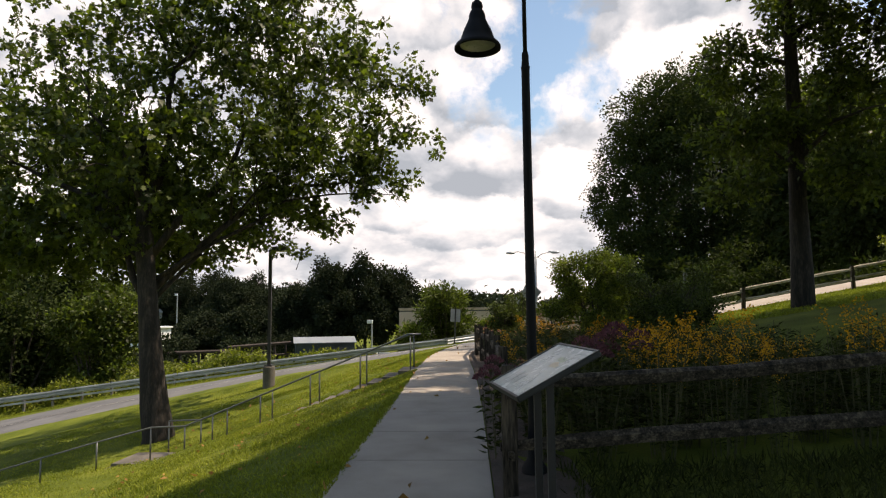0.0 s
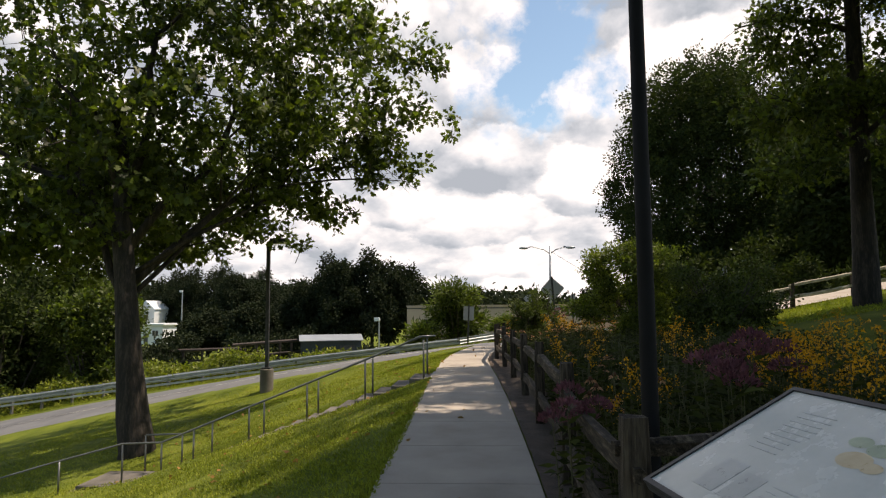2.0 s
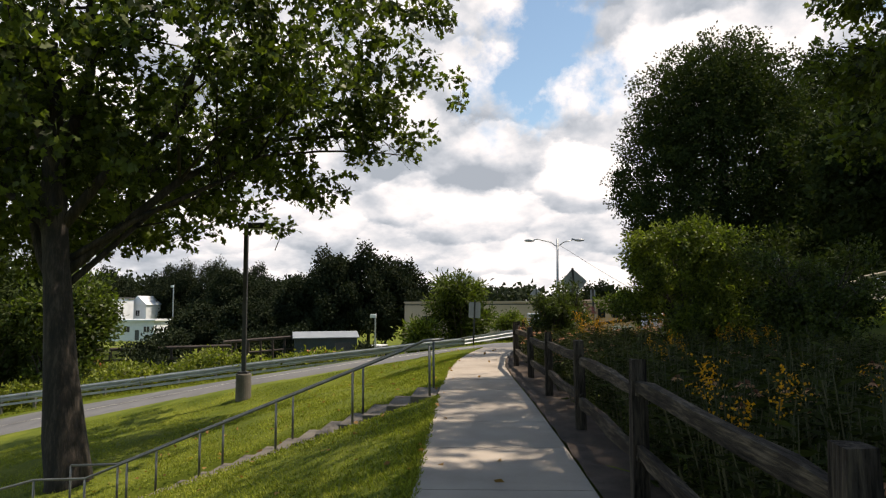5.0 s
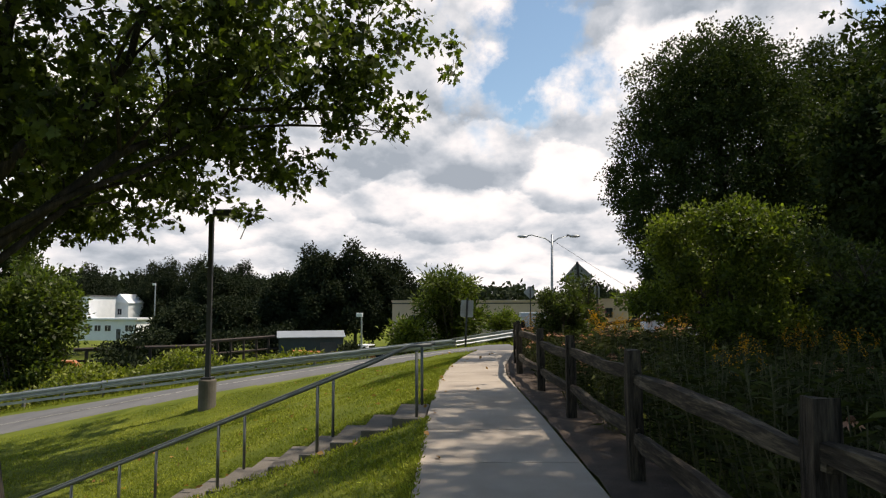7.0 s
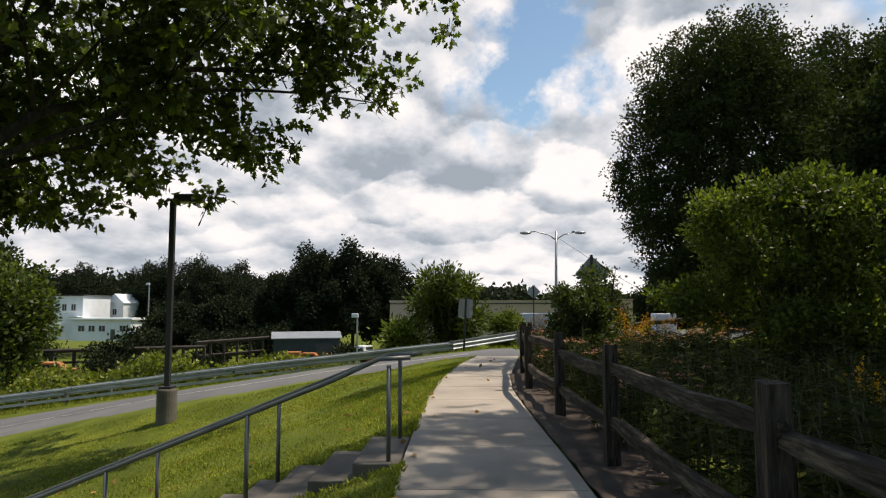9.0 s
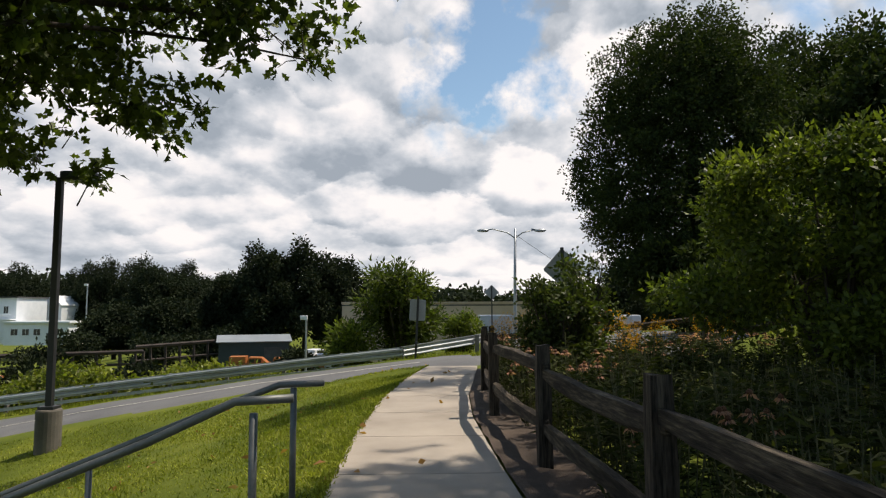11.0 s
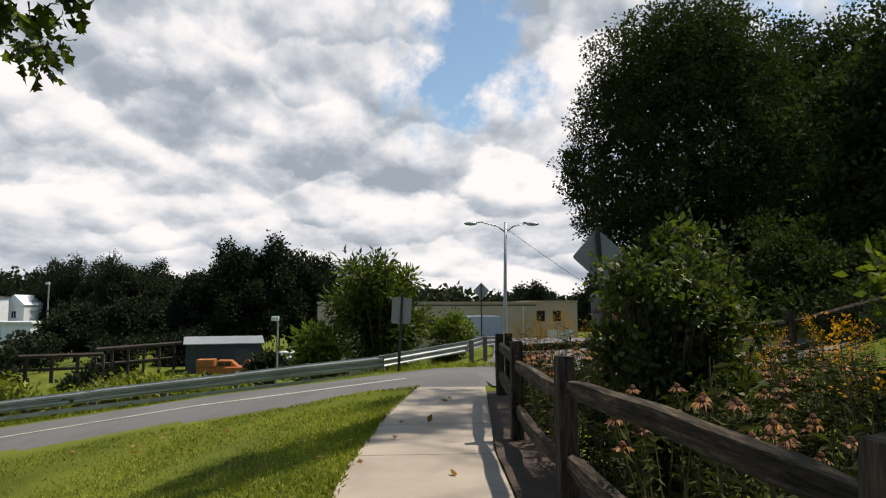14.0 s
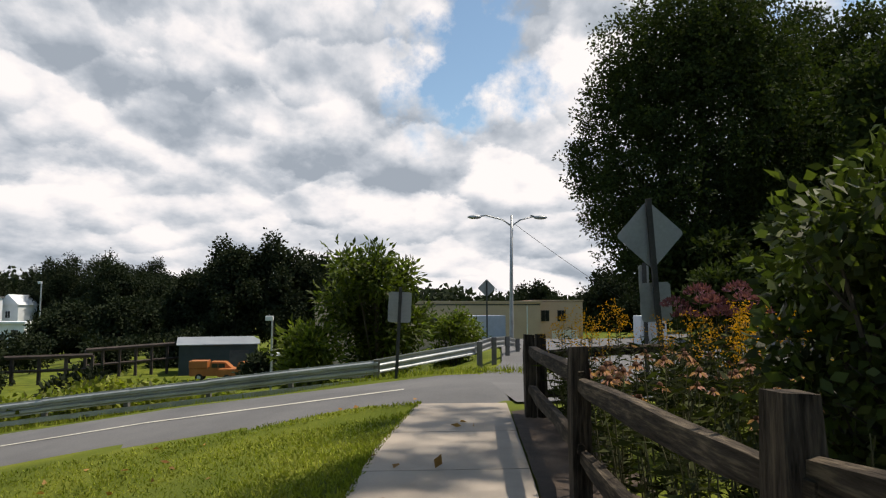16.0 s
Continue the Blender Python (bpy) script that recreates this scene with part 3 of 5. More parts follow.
# ---- guardrail along the lane ----
def make_guardrail():
    g = thing("guardrail", "galvanised steel guardrail with a lower rub rail", "guardrail")
    prof = [(0.0, 0.0), (0.0, -0.03), (-0.07, -0.06), (-0.07, -0.12), (0.0, -0.15), (0.0, -0.18), (-0.07, -0.21), (-0.07, -0.27), (0.0, -0.30), (0.0, -0.33)]
    xs = list(np.arange(-100, -40, 3.81)) + list(np.arange(-39.6, 0.7, 3.81))
    line = [(x, float(np.interp(x, G_X, G_Y)), float(np.interp(x, G_X, G_T))) for x in xs]

    def beam(pts, pr, name, back=0.012):
        bm = bmesh.new()
        rings = []
        for p in pts:
            rings.append([bm.verts.new((p[0], p[1] + a, p[2] + b)) for a, b in pr] + [bm.verts.new((p[0], p[1] + a + back, p[2] + b)) for a, b in pr[::-1]])
        n = len(rings[0])
        for r0, r1 in zip(rings, rings[1:]):
            for i in range(n):
                bm.faces.new((r0[i], r1[i], r1[(i + 1) % n], r0[(i + 1) % n]))
        bm.faces.new(rings[0])
        bm.faces.new(rings[-1][::-1])
        return part(name, bm, M_GALV, g)

    for a, b in zip(line, line[1:]):
        m = tuple((p + q) / 2 for p, q in zip(a, b))
        beam([a, m, (b[0] + 0.12, b[1], b[2])], prof, "beam")
        if a[0] > -45:
            beam([(a[0], a[1] - 0.03, a[2] - 0.42), (b[0], b[1] - 0.03, b[2] - 0.42)], [(0, 0), (-0.06, 0), (-0.06, -0.11), (0, -0.11)], "rub_rail")
        for p in (a, m):
            bm = bmesh.new()
            box(bm, p[0] - 0.05, p[1] + 0.02, p[2] - 1.0, p[0] + 0.05, p[1] + 0.17, p[2] + 0.0)
            part("post", bm, M_POST, g)
    j = line[-1]
    end = [(j[0], j[1] + 0.0, j[2]), (1.15, 37.6, 0.30), (1.9, 40.2, 0.30), (2.7, 42.6, 0.22), (3.4, 44.6, 0.05), (3.9, 46.2, -0.25)]
    bm = bmesh.new()
    rings = []
    for p in end:
        rings.append([bm.verts.new((p[0] + a * 0.9, p[1] + a * 0.3, p[2] + b)) for a, b in prof] + [bm.verts.new((p[0] + a + 0.012, p[1] + a * 0.3, p[2] + b)) for a, b in prof[::-1]])
    n = len(rings[0])
    for r0, r1 in zip(rings, rings[1:]):
        for i in range(n):
            bm.faces.new((r0[i], r1[i], r1[(i + 1) % n], r0[(i + 1) % n]))
    bm.faces.new(rings[0])
    bm.faces.new(rings[-1][::-1])
    part("end_beam", bm, M_GALV, g, "bright galvanised flared end")
    for p in end[:-1]:
        bm = bmesh.new()
        box(bm, p[0] + 0.02, p[1] - 0.05, p[2] - 1.0, p[0] + 0.16, p[1] + 0.05, p[2])
        part("post", bm, M_POST, g)


make_guardrail()


# ---- split-rail fence along the garden ----
def fence_x(y):
    return float(np.interp(y, (3.5, 5.4, 8, 13, 17, 18.9, 21.45, 24, 27.2), (0.25, 0.28, 0.35, 0.40, 0.33, 0.25, 0.12, 0.24, 0.56)))


def rough_bar(bm, pts, w, h, seed):
    """A hand-split bar: an uneven four- to six-sided beam along points."""
    rng = random.Random(seed)
    rings = []
    pts = [Vector(p) for p in pts]
    n = len(pts)
    shape = [(-0.5, -0.35), (-0.1, -0.5), (0.45, -0.4), (0.5, 0.2), (0.15, 0.5), (-0.42, 0.42)]
    shape = [(a * rng.uniform(0.85, 1.12), b * rng.uniform(0.85, 1.12)) for a, b in shape]
    for i, p in enumerate(pts):
        d = (pts[min(i + 1, n - 1)] - pts[max(i - 1, 0)]).normalized()
        side = d.cross(Vector((0, 0, 1))).normalized()
        up = side.cross(d)
        k = 0.55 if i in (0, n - 1) else rng.uniform(0.92, 1.1)
        rings.append([bm.verts.new(p + side * a * w * k * rng.uniform(0.93, 1.06) + up * b * h * k * rng.uniform(0.93, 1.06)) for a, b in shape])
    m = len(shape)
    for r0, r1 in zip(rings, rings[1:]):
        for i in range(m):
            bm.faces.new((r0[i], r0[(i + 1) % m], r1[(i + 1) % m], r1[i]))
    bm.faces.new(rings[0][::-1])
    bm.faces.new(rings[-1])


def make_fence(name, label, posts, heights, rails, w=0.115, group="", wood=None, shared_end=False):
    f = thing(name, label, "fence", group=group)
    rng = random.Random(len(posts) * 7)
    for i, ((x, y), h) in enumerate(zip(posts, heights)):
        if shared_end and i == 0:
            continue
        z = land_z(x, y)
        bm = bmesh.new()
        lx, ly = rng.uniform(-0.03, 0.03), rng.uniform(-0.02, 0.02)
        rough_post(bm, x, y, z, h, w, lx, ly, rng)
        part("post", bm, M_WOODP, f)
    for i, (p, q) in enumerate(zip(posts, posts[1:])):
        for k, rh in enumerate(rails):
            bm = bmesh.new()
            za, zb = land_z(*p) + rh * heights[i], land_z(*q) + rh * heights[i + 1]
            sag = rng.uniform(-0.02, 0.045)
            d = Vector((q[0] - p[0], q[1] - p[1], 0)).normalized() * 0.1
            pts = []
            for j in range(7):
                u = j / 6
                e = (u - 0.5) * 2
                pts.append((p[0] + (q[0] - p[0]) * u + d.x * e + rng.uniform(-0.012, 0.012), p[1] + (q[1] - p[1]) * u + d.y * e, za + (zb - za) * u - sag * (1 - e * e) + (0.02 if i % 2 else -0.02) + rng.uniform(-0.006, 0.006)))
            rough_bar(bm, pts, 0.085, 0.125, i * 3 + k)
            part("rail", bm, wood or M_WOOD, f)
    return f


def rough_post(bm, x, y, z, h, w, lx, ly, rng):
    prof = [(-0.5, -0.5), (0.5, -0.5), (0.5, 0.5), (-0.5, 0.5)]
    rings = []
    for i in range(7):
        u = i / 6
        k = 1.0 if i < 6 else 0.86
        zz = z - 0.3 + (h + 0.3) * (u if i < 6 else 1.0) - (0.02 if i == 5 else 0)
        rings.append([bm.verts.new((x + lx * u + a * w * k * rng.uniform(0.94, 1.05), y + ly * u + b * w * k * rng.uniform(0.94, 1.05), zz + rng.uniform(-0.008, 0.008))) for a, b in prof])
    for r0, r1 in zip(rings, rings[1:]):
        for i in range(4):
            bm.faces.new((r0[i], r0[(i + 1) % 4], r1[(i + 1) % 4], r1[i]))
    bm.faces.new(rings[-1])


FP_Y = (5.35, 8.05, 10.9, 13.65, 16.5, 18.9, 21.45, 23.9, 27.0)
make_fence("split_rail_fence", "weathered grey split-rail wooden fence along the flower bed", [(fence_x(y), y) for y in FP_Y], [1.0, 1.0, 1.03, 1.02, 1.0, 1.0, 1.0, 0.97, 0.92], (0.36, 0.80), group="wooden fences")
make_fence("split_rail_fence", "weathered split-rail wooden fence across the near end of the flower bed", [(0.30, 5.38), (3.75, 5.9), (6.6, 5.8)], [1.02, 1.10, 1.1], (0.40, 0.87), group="wooden fences", shared_end=True)
make_fence("split_rail_fence", "split-rail wooden fence across the road end of the flower bed", [(0.70, 27.15), (3.1, 27.6), (5.4, 27.8), (7.8, 28.0)], [0.92, 0.9, 0.9, 0.9], (0.30, 0.78), group="wooden fences")
make_fence("split_rail_fence", "pale sunlit split-rail fence on the grass rise", [(7.6, 24.2), (9.9, 25.0), (12.2, 25.6), (14.5, 26.1), (17.0, 26.6), (19.5, 27.0)], [0.8, 0.85, 0.9, 0.9, 0.9, 0.9], (0.45, 0.88), group="wooden fences", wood=M_SUNWOOD)


# ---- lamps and signs ----
def bell_lamp():
    t = thing("pedestrian_lamp", "dark bronze lamp post with a hanging bell-shaped shade", "street lamp", (0.52, 6.05, 0.0))
    bm = bmesh.new()
    lathe(bm, [(0.11, -0.05), (0.11, 0.08), (0.060, 0.16), (0.045, 0.5), (0.037, 3.58), (0.041, 3.62)], 16)
    part("pole", bm, M_BROWN, t, smooth=True)
    bm = bmesh.new()
    lathe(bm, [(0.036, 3.62), (0.032, 3.68), (0.032, 3.73), (0.024, 3.76)], 14)
    part("collar", bm, M_BROWN, t)
    bm = bmesh.new()
    tube(bm, [(0, 0, 3.74), (0, 0, 4.55), (-0.05, 0, 4.8), (-0.18, 0, 4.95), (-0.32, 0, 4.9), (-0.42, 0, 4.75), (-0.43, 0, 4.22)], 0.020, 10)
    part("gooseneck_arm", bm, M_BROWN, t, smooth=True)
    bm = bmesh.new()
    lathe(bm, [(0.02, 0.46), (0.045, 0.44), (0.055, 0.40), (0.045, 0.37), (0.062, 0.355), (0.075, 0.32), (0.078, 0.28), (0.095, 0.24), (0.125, 0.18), (0.145, 0.12), (0.160, 0.08), (0.200, 0.04), (0.212, 0.02), (0.212, 0.0), (0.198, 0.0), (0.15, 0.05)], 28, (-0.43, 0, 3.80))
    shade = part("shade", bm, M_BROWN, t, smooth=True)
    bm = bmesh.new()
    lathe(bm, [(0.15, 0.035), (0.17, 0.02), (0.10, -0.005), (0.02, -0.012)], 24, (-0.43, 0, 3.82))
    part("lens", bm, M_GLASS, shade, "cream glass lens, unlit")


def lane_lamp():
    z = land_z(-8.49, 27.75)
    t = thing("street_lamp", "black post lamp with a flat shoebox head on a concrete footing", "street lamp", (-8.49, 27.75, z))
    bm = bmesh.new()
    lathe(bm, [(0.25, -0.3), (0.25, 0.80), (0.235, 0.83), (0.1, 0.84)], 22)
    part("footing", bm, M_STEP, t, "grey-brown round concrete footing")
    bm = bmesh.new()
    box(bm, -0.16, -0.16, 0.84, 0.16, 0.16, 0.90, 0.01)
    part("base_plate", bm, M_BLACK, t)
    bm = bmesh.new()
    box(bm, -0.065, -0.065, 0.90, 0.065, 0.065, -z + 4.1, 0.012)
    part("pole", bm, M_BLACK, t)
    bm = bmesh.new()
    box(bm, 0.02, -0.04, -z + 4.02, 0.24, 0.04, -z + 4.10, 0.01)
    part("arm", bm, M_BLACK, t)
    bm = bmesh.new()
    box(bm, -0.28, -0.20, 0, 0.42, 0.20, 0.20, 0.05, pose(0.36, 0, -z + 4.02))
    head = part("head", bm, M_BLACK, t)
    bm = bmesh.new()
    box(bm, -0.2, -0.14, -0.02, 0.34, 0.14, 0.0, 0.004, pose(0.36, 0, -z + 4.02))
    part("lens", bm, M_GLASS, head, "pale flat lens, unlit")


def double_lamp():
    x, y, z = 5.45, 57.7, land_z(5.45, 57.7)
    t = thing("street_lamp", "tall grey steel lamp post with two curved arms", "street lamp", (x, y, z))
    bm = bmesh.new()
    h = 6.55 - z
    tube(bm, [(0, 0, -0.3), (0, 0, 0.3), (0.02, 0, h * 0.5), (0.08, 0, h)], [0.14, 0.13, 0.10, 0.075], 12)
    part("pole", bm, M_GALV, t, smooth=True)
    for s, e in ((-1, 1.95), (1, 1.5)):
        bm = bmesh.new()
        tube(bm, [(0.06, 0, h - 0.65), (0.06 + s * 0.5, 0, h - 0.28), (0.06 + s * 1.3, 0, h - 0.08), (0.06 + s * e * 0.75, 0, h - 0.02), (0.06 + s * e, 0, h - 0.1)], 0.042, 8)
        arm = part("arm", bm, M_GALV, t, smooth=True)
        bm = bmesh.new()
        r = bmesh.ops.create_uvsphere(bm, u_segments=14, v_segments=8, radius=1)
        bmesh.ops.transform(bm, matrix=pose(0.06 + s * (e + 0.2), 0, h - 0.13) @ Matrix.Diagonal((0.42, 0.17, 0.12, 1)), verts=r["verts"])
        part("lamp_head", bm, M_GALV, arm, smooth=True)


def plate(bm, corners, thick):
    """A flat plate that faces along -y and +y, with rounded corners left to its outline."""
    a = [bm.verts.new((x, -thick / 2, z)) for x, z in corners]
    b = [bm.verts.new((x, thick / 2, z)) for x, z in corners]
    bm.faces.new(a)
    bm.faces.new(b[::-1])
    n = len(a)
    for i in range(n):
        bm.faces.new((a[i], b[i], b[(i + 1) % n], a[(i + 1) % n]))
    return bm


def rounded(w, h, r, cx=0.0, cz=0.0, diamond=False):
    pts = []
    for qx, qz, a0 in ((1, 1, 0), (-1, 1, 90), (-1, -1, 180), (1, -1, 270)):
        for k in range(4):
            a = radians(a0 + 30 * k)
            pts.append((qx * (w / 2 - r) + r * math.cos(a), qz * (h / 2 - r) + r * math.sin(a)))
    if diamond:
        c = math.sqrt(0.5)
        pts = [((x - z) * c, (x + z) * c) for x, z in pts]
    return [(x + cx, z + cz) for x, z in pts]


def road_sign(x, y, label, plates, height, turn=0.0, lean=0.0, post_r=0.035, z=None):
    z = land_z(x, y) if z is None else z
    t = thing("road_sign", label, "road sign")
    t.matrix_basis = pose(x, y, z, 0, lean, turn)
    bm = bmesh.new()
    box(bm, -post_r, -0.03 - post_r, -0.4, post_r, -0.03 + post_r * 0.4, height, 0.004)
    part("post", bm, M_SIGNP, t)
    for w, h, cz, dia in plates:
        bm = bmesh.new()
        plate(bm, rounded(w, h, 0.05, 0, cz, dia), 0.006)
        p = part("plate", bm, M_SIGN, t, "bare grey aluminium back")
        for k in (-1, 1):
            bm = bmesh.new()
            tube(bm, [(0, -0.075, cz + k * h * 0.25), (0, 0.01, cz + k * h * 0.25)], 0.012, 6)
            part("bolt", bm, M_SIGNP, p)
    return t


bell_lamp()
lane_lamp()
double_lamp()
road_sign(-0.95, 34.35, "rectangular road sign seen from its plain grey back, dark post", [(0.50, 0.66, 1.55, False)], 1.98, 0, 2.6, z=-0.33)
road_sign(2.61, 28.5, "diamond road sign seen from its grey back, small plate below", [(0.66, 0.66, 2.28, True), (0.42, 0.52, 1.38, False)], 2.76, 0, -3.4, z=-0.1)
road_sign(3.3, 52.0, "small diamond road sign seen from its grey back on a post", [(0.62, 0.62, 2.75, True)], 3.1, 0, 0, z=-0.6)
road_sign(3.75, 32.2, "narrow round-ended road sign seen edge on behind the flowers", [(0.20, 0.42, 1.95, False), (0.16, 0.3, 1.35, False)], 2.2, 0, 0)
road_sign(8.3, 26.6, "small white rectangular sign on a thin post on the rise", [(0.16, 0.42, 1.55, False)], 1.8, 0, 2)
road_sign(16.2, 33.5, "small white rectangular sign on a thin post by the trees", [(0.16, 0.3, 1.2, False)], 1.4)


def info_board():
    t = thing("information_board", "low tilted information panel with faded print on two dark legs", "information board", (0.43, 4.20, 0.0))
    low = [Vector((0.135, 4.53, 0.965)), Vector((0.245, 3.81, 0.965))]
    high = [Vector((0.70, 3.87, 1.18)), Vector((0.55, 4.55, 1.20))]
    c = (low[0] + low[1] + high[0] + high[1]) / 4
    ex = ((low[1] - low[0]) + (high[0] - high[1])).normalized()
    ey = ((high[0] - low[1]) + (high[1] - low[0])).normalized()
    ez = ex.cross(ey).normalized()
    ey = ez.cross(ex)
    w, h = 0.70, 0.53
    m = Matrix.Translation(c - Vector((0.43, 4.20, 0.0))) @ Matrix((ex, ey, ez)).transposed().to_4x4()
    if ez.z < 0:
        m = m @ pose(0, 0, 0, 180)

    def at(name, x0, y0, x1, y1, z0, z1, material, parent, label="", bev=0.0):
        bm = bmesh.new()
        box(bm, x0, y0, z0, x1, y1, z1, bev, m)
        return part(name, bm, material, parent, label)

    fr = at("frame", -w / 2, -h / 2, w / 2, h / 2, -0.030, -0.004, M_BLACK, t, "dark metal tray frame", 0.006)
    for q in ((-w / 2, -h / 2, w / 2, -h / 2 + 0.016), (-w / 2, h / 2 - 0.016, w / 2, h / 2), (-w / 2, -h / 2 + 0.016, -w / 2 + 0.016, h / 2 - 0.016), (w / 2 - 0.016, -h / 2 + 0.016, w / 2, h / 2 - 0.016)):
        at("frame_lip", *q, -0.004, 0.006, M_BLACK, fr)
    pn = at("panel", -w / 2 + 0.016, -h / 2 + 0.016, w / 2 - 0.016, h / 2 - 0.016, -0.003, 0.001, M_PANEL, t, "pale glossy panel with faded print")
    rng = random.Random(4)
    for i in range(9):
        u = -0.04 - rng.uniform(0, 0.03)
        at("text_bar", -0.20, 0.17 - 0.022 * i, -0.20 + 0.17 + u, 0.175 - 0.022 * i, 0.001, 0.0018, M_PRINT, pn)
    for i in range(6):
        at("text_bar", 0.02, -0.10 - 0.02 * i, 0.17 + rng.uniform(-0.03, 0.03), -0.096 - 0.02 * i, 0.001, 0.0018, M_PRINT, pn)
    at("print_picture", -0.2, -0.19, -0.11, -0.07, 0.001, 0.0018, M_PRINT, pn, "faded grey picture")
    at("print_picture", -0.09, -0.19, -0.01, -0.09, 0.001, 0.0018, M_PRINT, pn, "faded grey picture")
    for k, (px, py, s, ma) in enumerate(((0.10, 0.06, 0.05, M_PRINTO), (0.13, 0.11, 0.04, M_PRINTG), (0.06, 0.12, 0.035, M_PRINTG), (0.16, 0.05, 0.03, M_PRINTO))):
        bm = bmesh.new()
        r = bmesh.ops.create_circle(bm, cap_ends=True, segments=14, radius=s)
        bmesh.ops.transform(bm, matrix=m @ pose(px, py, 0.0016 + 0.0002 * k) @ Matrix.Diagonal((1.0, 0.6, 1, 1)), verts=r["verts"])
        part("print_picture", bm, ma, pn, "faded plant picture")
    for s in (-0.13, 0.13):
        top = m @ Vector((s, 0.0, -0.03))
        bm = bmesh.new()
        box(bm, top.x - 0.022, top.y - 0.022, -0.3, top.x + 0.022, top.y + 0.022, top.z, 0.004)
        part("leg", bm, M_BLACK, t)
        bm = bmesh.new()
        tube(bm, [m @ Vector((s, h / 2 + 0.003, -0.016)), m @ Vector((s, h / 2 + 0.006, -0.016))], 0.006, 8)
        part("screw", bm, M_SIGN, fr, "bright screw head")


info_board()

# ---- trees ----
Z0 = land_z(-9.2, 19.5)
OAK = [(-9.0, 20.5, 10.5, 5.0, 4.0, 2.8), (-13.0, 20.5, 8.0, 4.0, 3.4, 2.6), (-9.5, 19.0, 6.6, 3.6, 3.0, 2.2), (-6.2, 21.5, 8.2, 3.4, 3.6, 2.6), (-4.0, 24.6, 7.6, 2.2, 2.3, 1.5),
       (-2.7, 25.6, 6.2, 1.0, 1.1, 0.55), (-1.5, 25.6, 8.3, 1.15, 1.2, 0.75), (-5.5, 25.2, 4.9, 1.4, 1.5, 0.7), (-6.35, 25.0, 3.75, 0.32, 0.32, 0.22), (-7.6, 23.8, 4.9, 2.2, 2.0, 1.3), (-12.5, 22.5, 5.2, 3.4, 2.8, 1.9),
       (-17.0, 22.0, 6.5, 4.0, 3.5, 3.6), (-6.8, 20.5, 11.8, 3.5, 3.5, 2.4), (-4.2, 23.6, 10.6, 2.4, 2.4, 1.7), (-6.5, 22.6, 6.0, 2.2, 2.0, 1.2), (-4.6, 24.2, 6.2, 1.6, 1.6, 0.8), (-9.5, 22.5, 4.6, 2.4, 1.8, 1.1), (-2.4, 25.0, 10.0, 1.2, 1.2, 0.8),
       (-11.0, 27.0, 7.6, 3.2, 3.0, 1.9), (-7.6, 27.4, 8.8, 2.8, 2.8, 1.8), (-15.0, 26.0, 7.0, 3.2, 3.0, 2.2), (-13.0, 23.0, 3.6, 2.8, 2.2, 1.5), (-16.5, 22.0, 3.4, 2.6, 2.2, 1.8), (-10.8, 24.4, 3.8, 1.6, 1.4, 0.9), (-11.6, 19.6, 4.3, 2.6, 2.2, 1.3), (-8.4, 20.6, 4.7, 2.2, 2.0, 1.1), (-14.6, 20.6, 3.9, 2.6, 2.2, 1.5), (-10.2, 21.0, 5.6, 3.0, 2.4, 1.0), (-10.6, 25.4, 4.0, 2.4, 1.8, 1.0), (-8.2, 25.6, 4.3, 1.6, 1.4, 0.7), (-13.0, 25.2, 3.8, 2.2, 1.6, 1.1)]
OAK = [(x + 9.2, y - 19.5, z - Z0, a, b, c) for x, y, z, a, b, c in OAK]
tree("oak_tree", "large spreading oak with thick bark and dense green leaves", (-9.2, 19.5, Z0), 9.5, 0.39,
     [(0.45, (5.0, 5.5, 8.6), 0.12), (0.5, (-4.5, 1.5, 9.5), 0.16), (0.55, (3.4, 2.4, 10.4), 0.13), (0.4, (-4.0, 3.0, 7.4), 0.13), (0.42, (1.5, 4.6, 6.8), 0.08), (0.7, (0.8, 0.8, 12.6), 0.14), (0.6, (-1.8, -1.6, 10.5), 0.10), (0.48, (6.3, 6.3, 8.2), 0.07), (0.55, (-7.6, 2.4, 9.0), 0.13)],
     OAK, 8800, 10, (0.25, 0.17), M_OAK, 3, spread=0.22, shell=0.13, gaps=0.70, lean=(-1.0, 0.3), lobed=True)

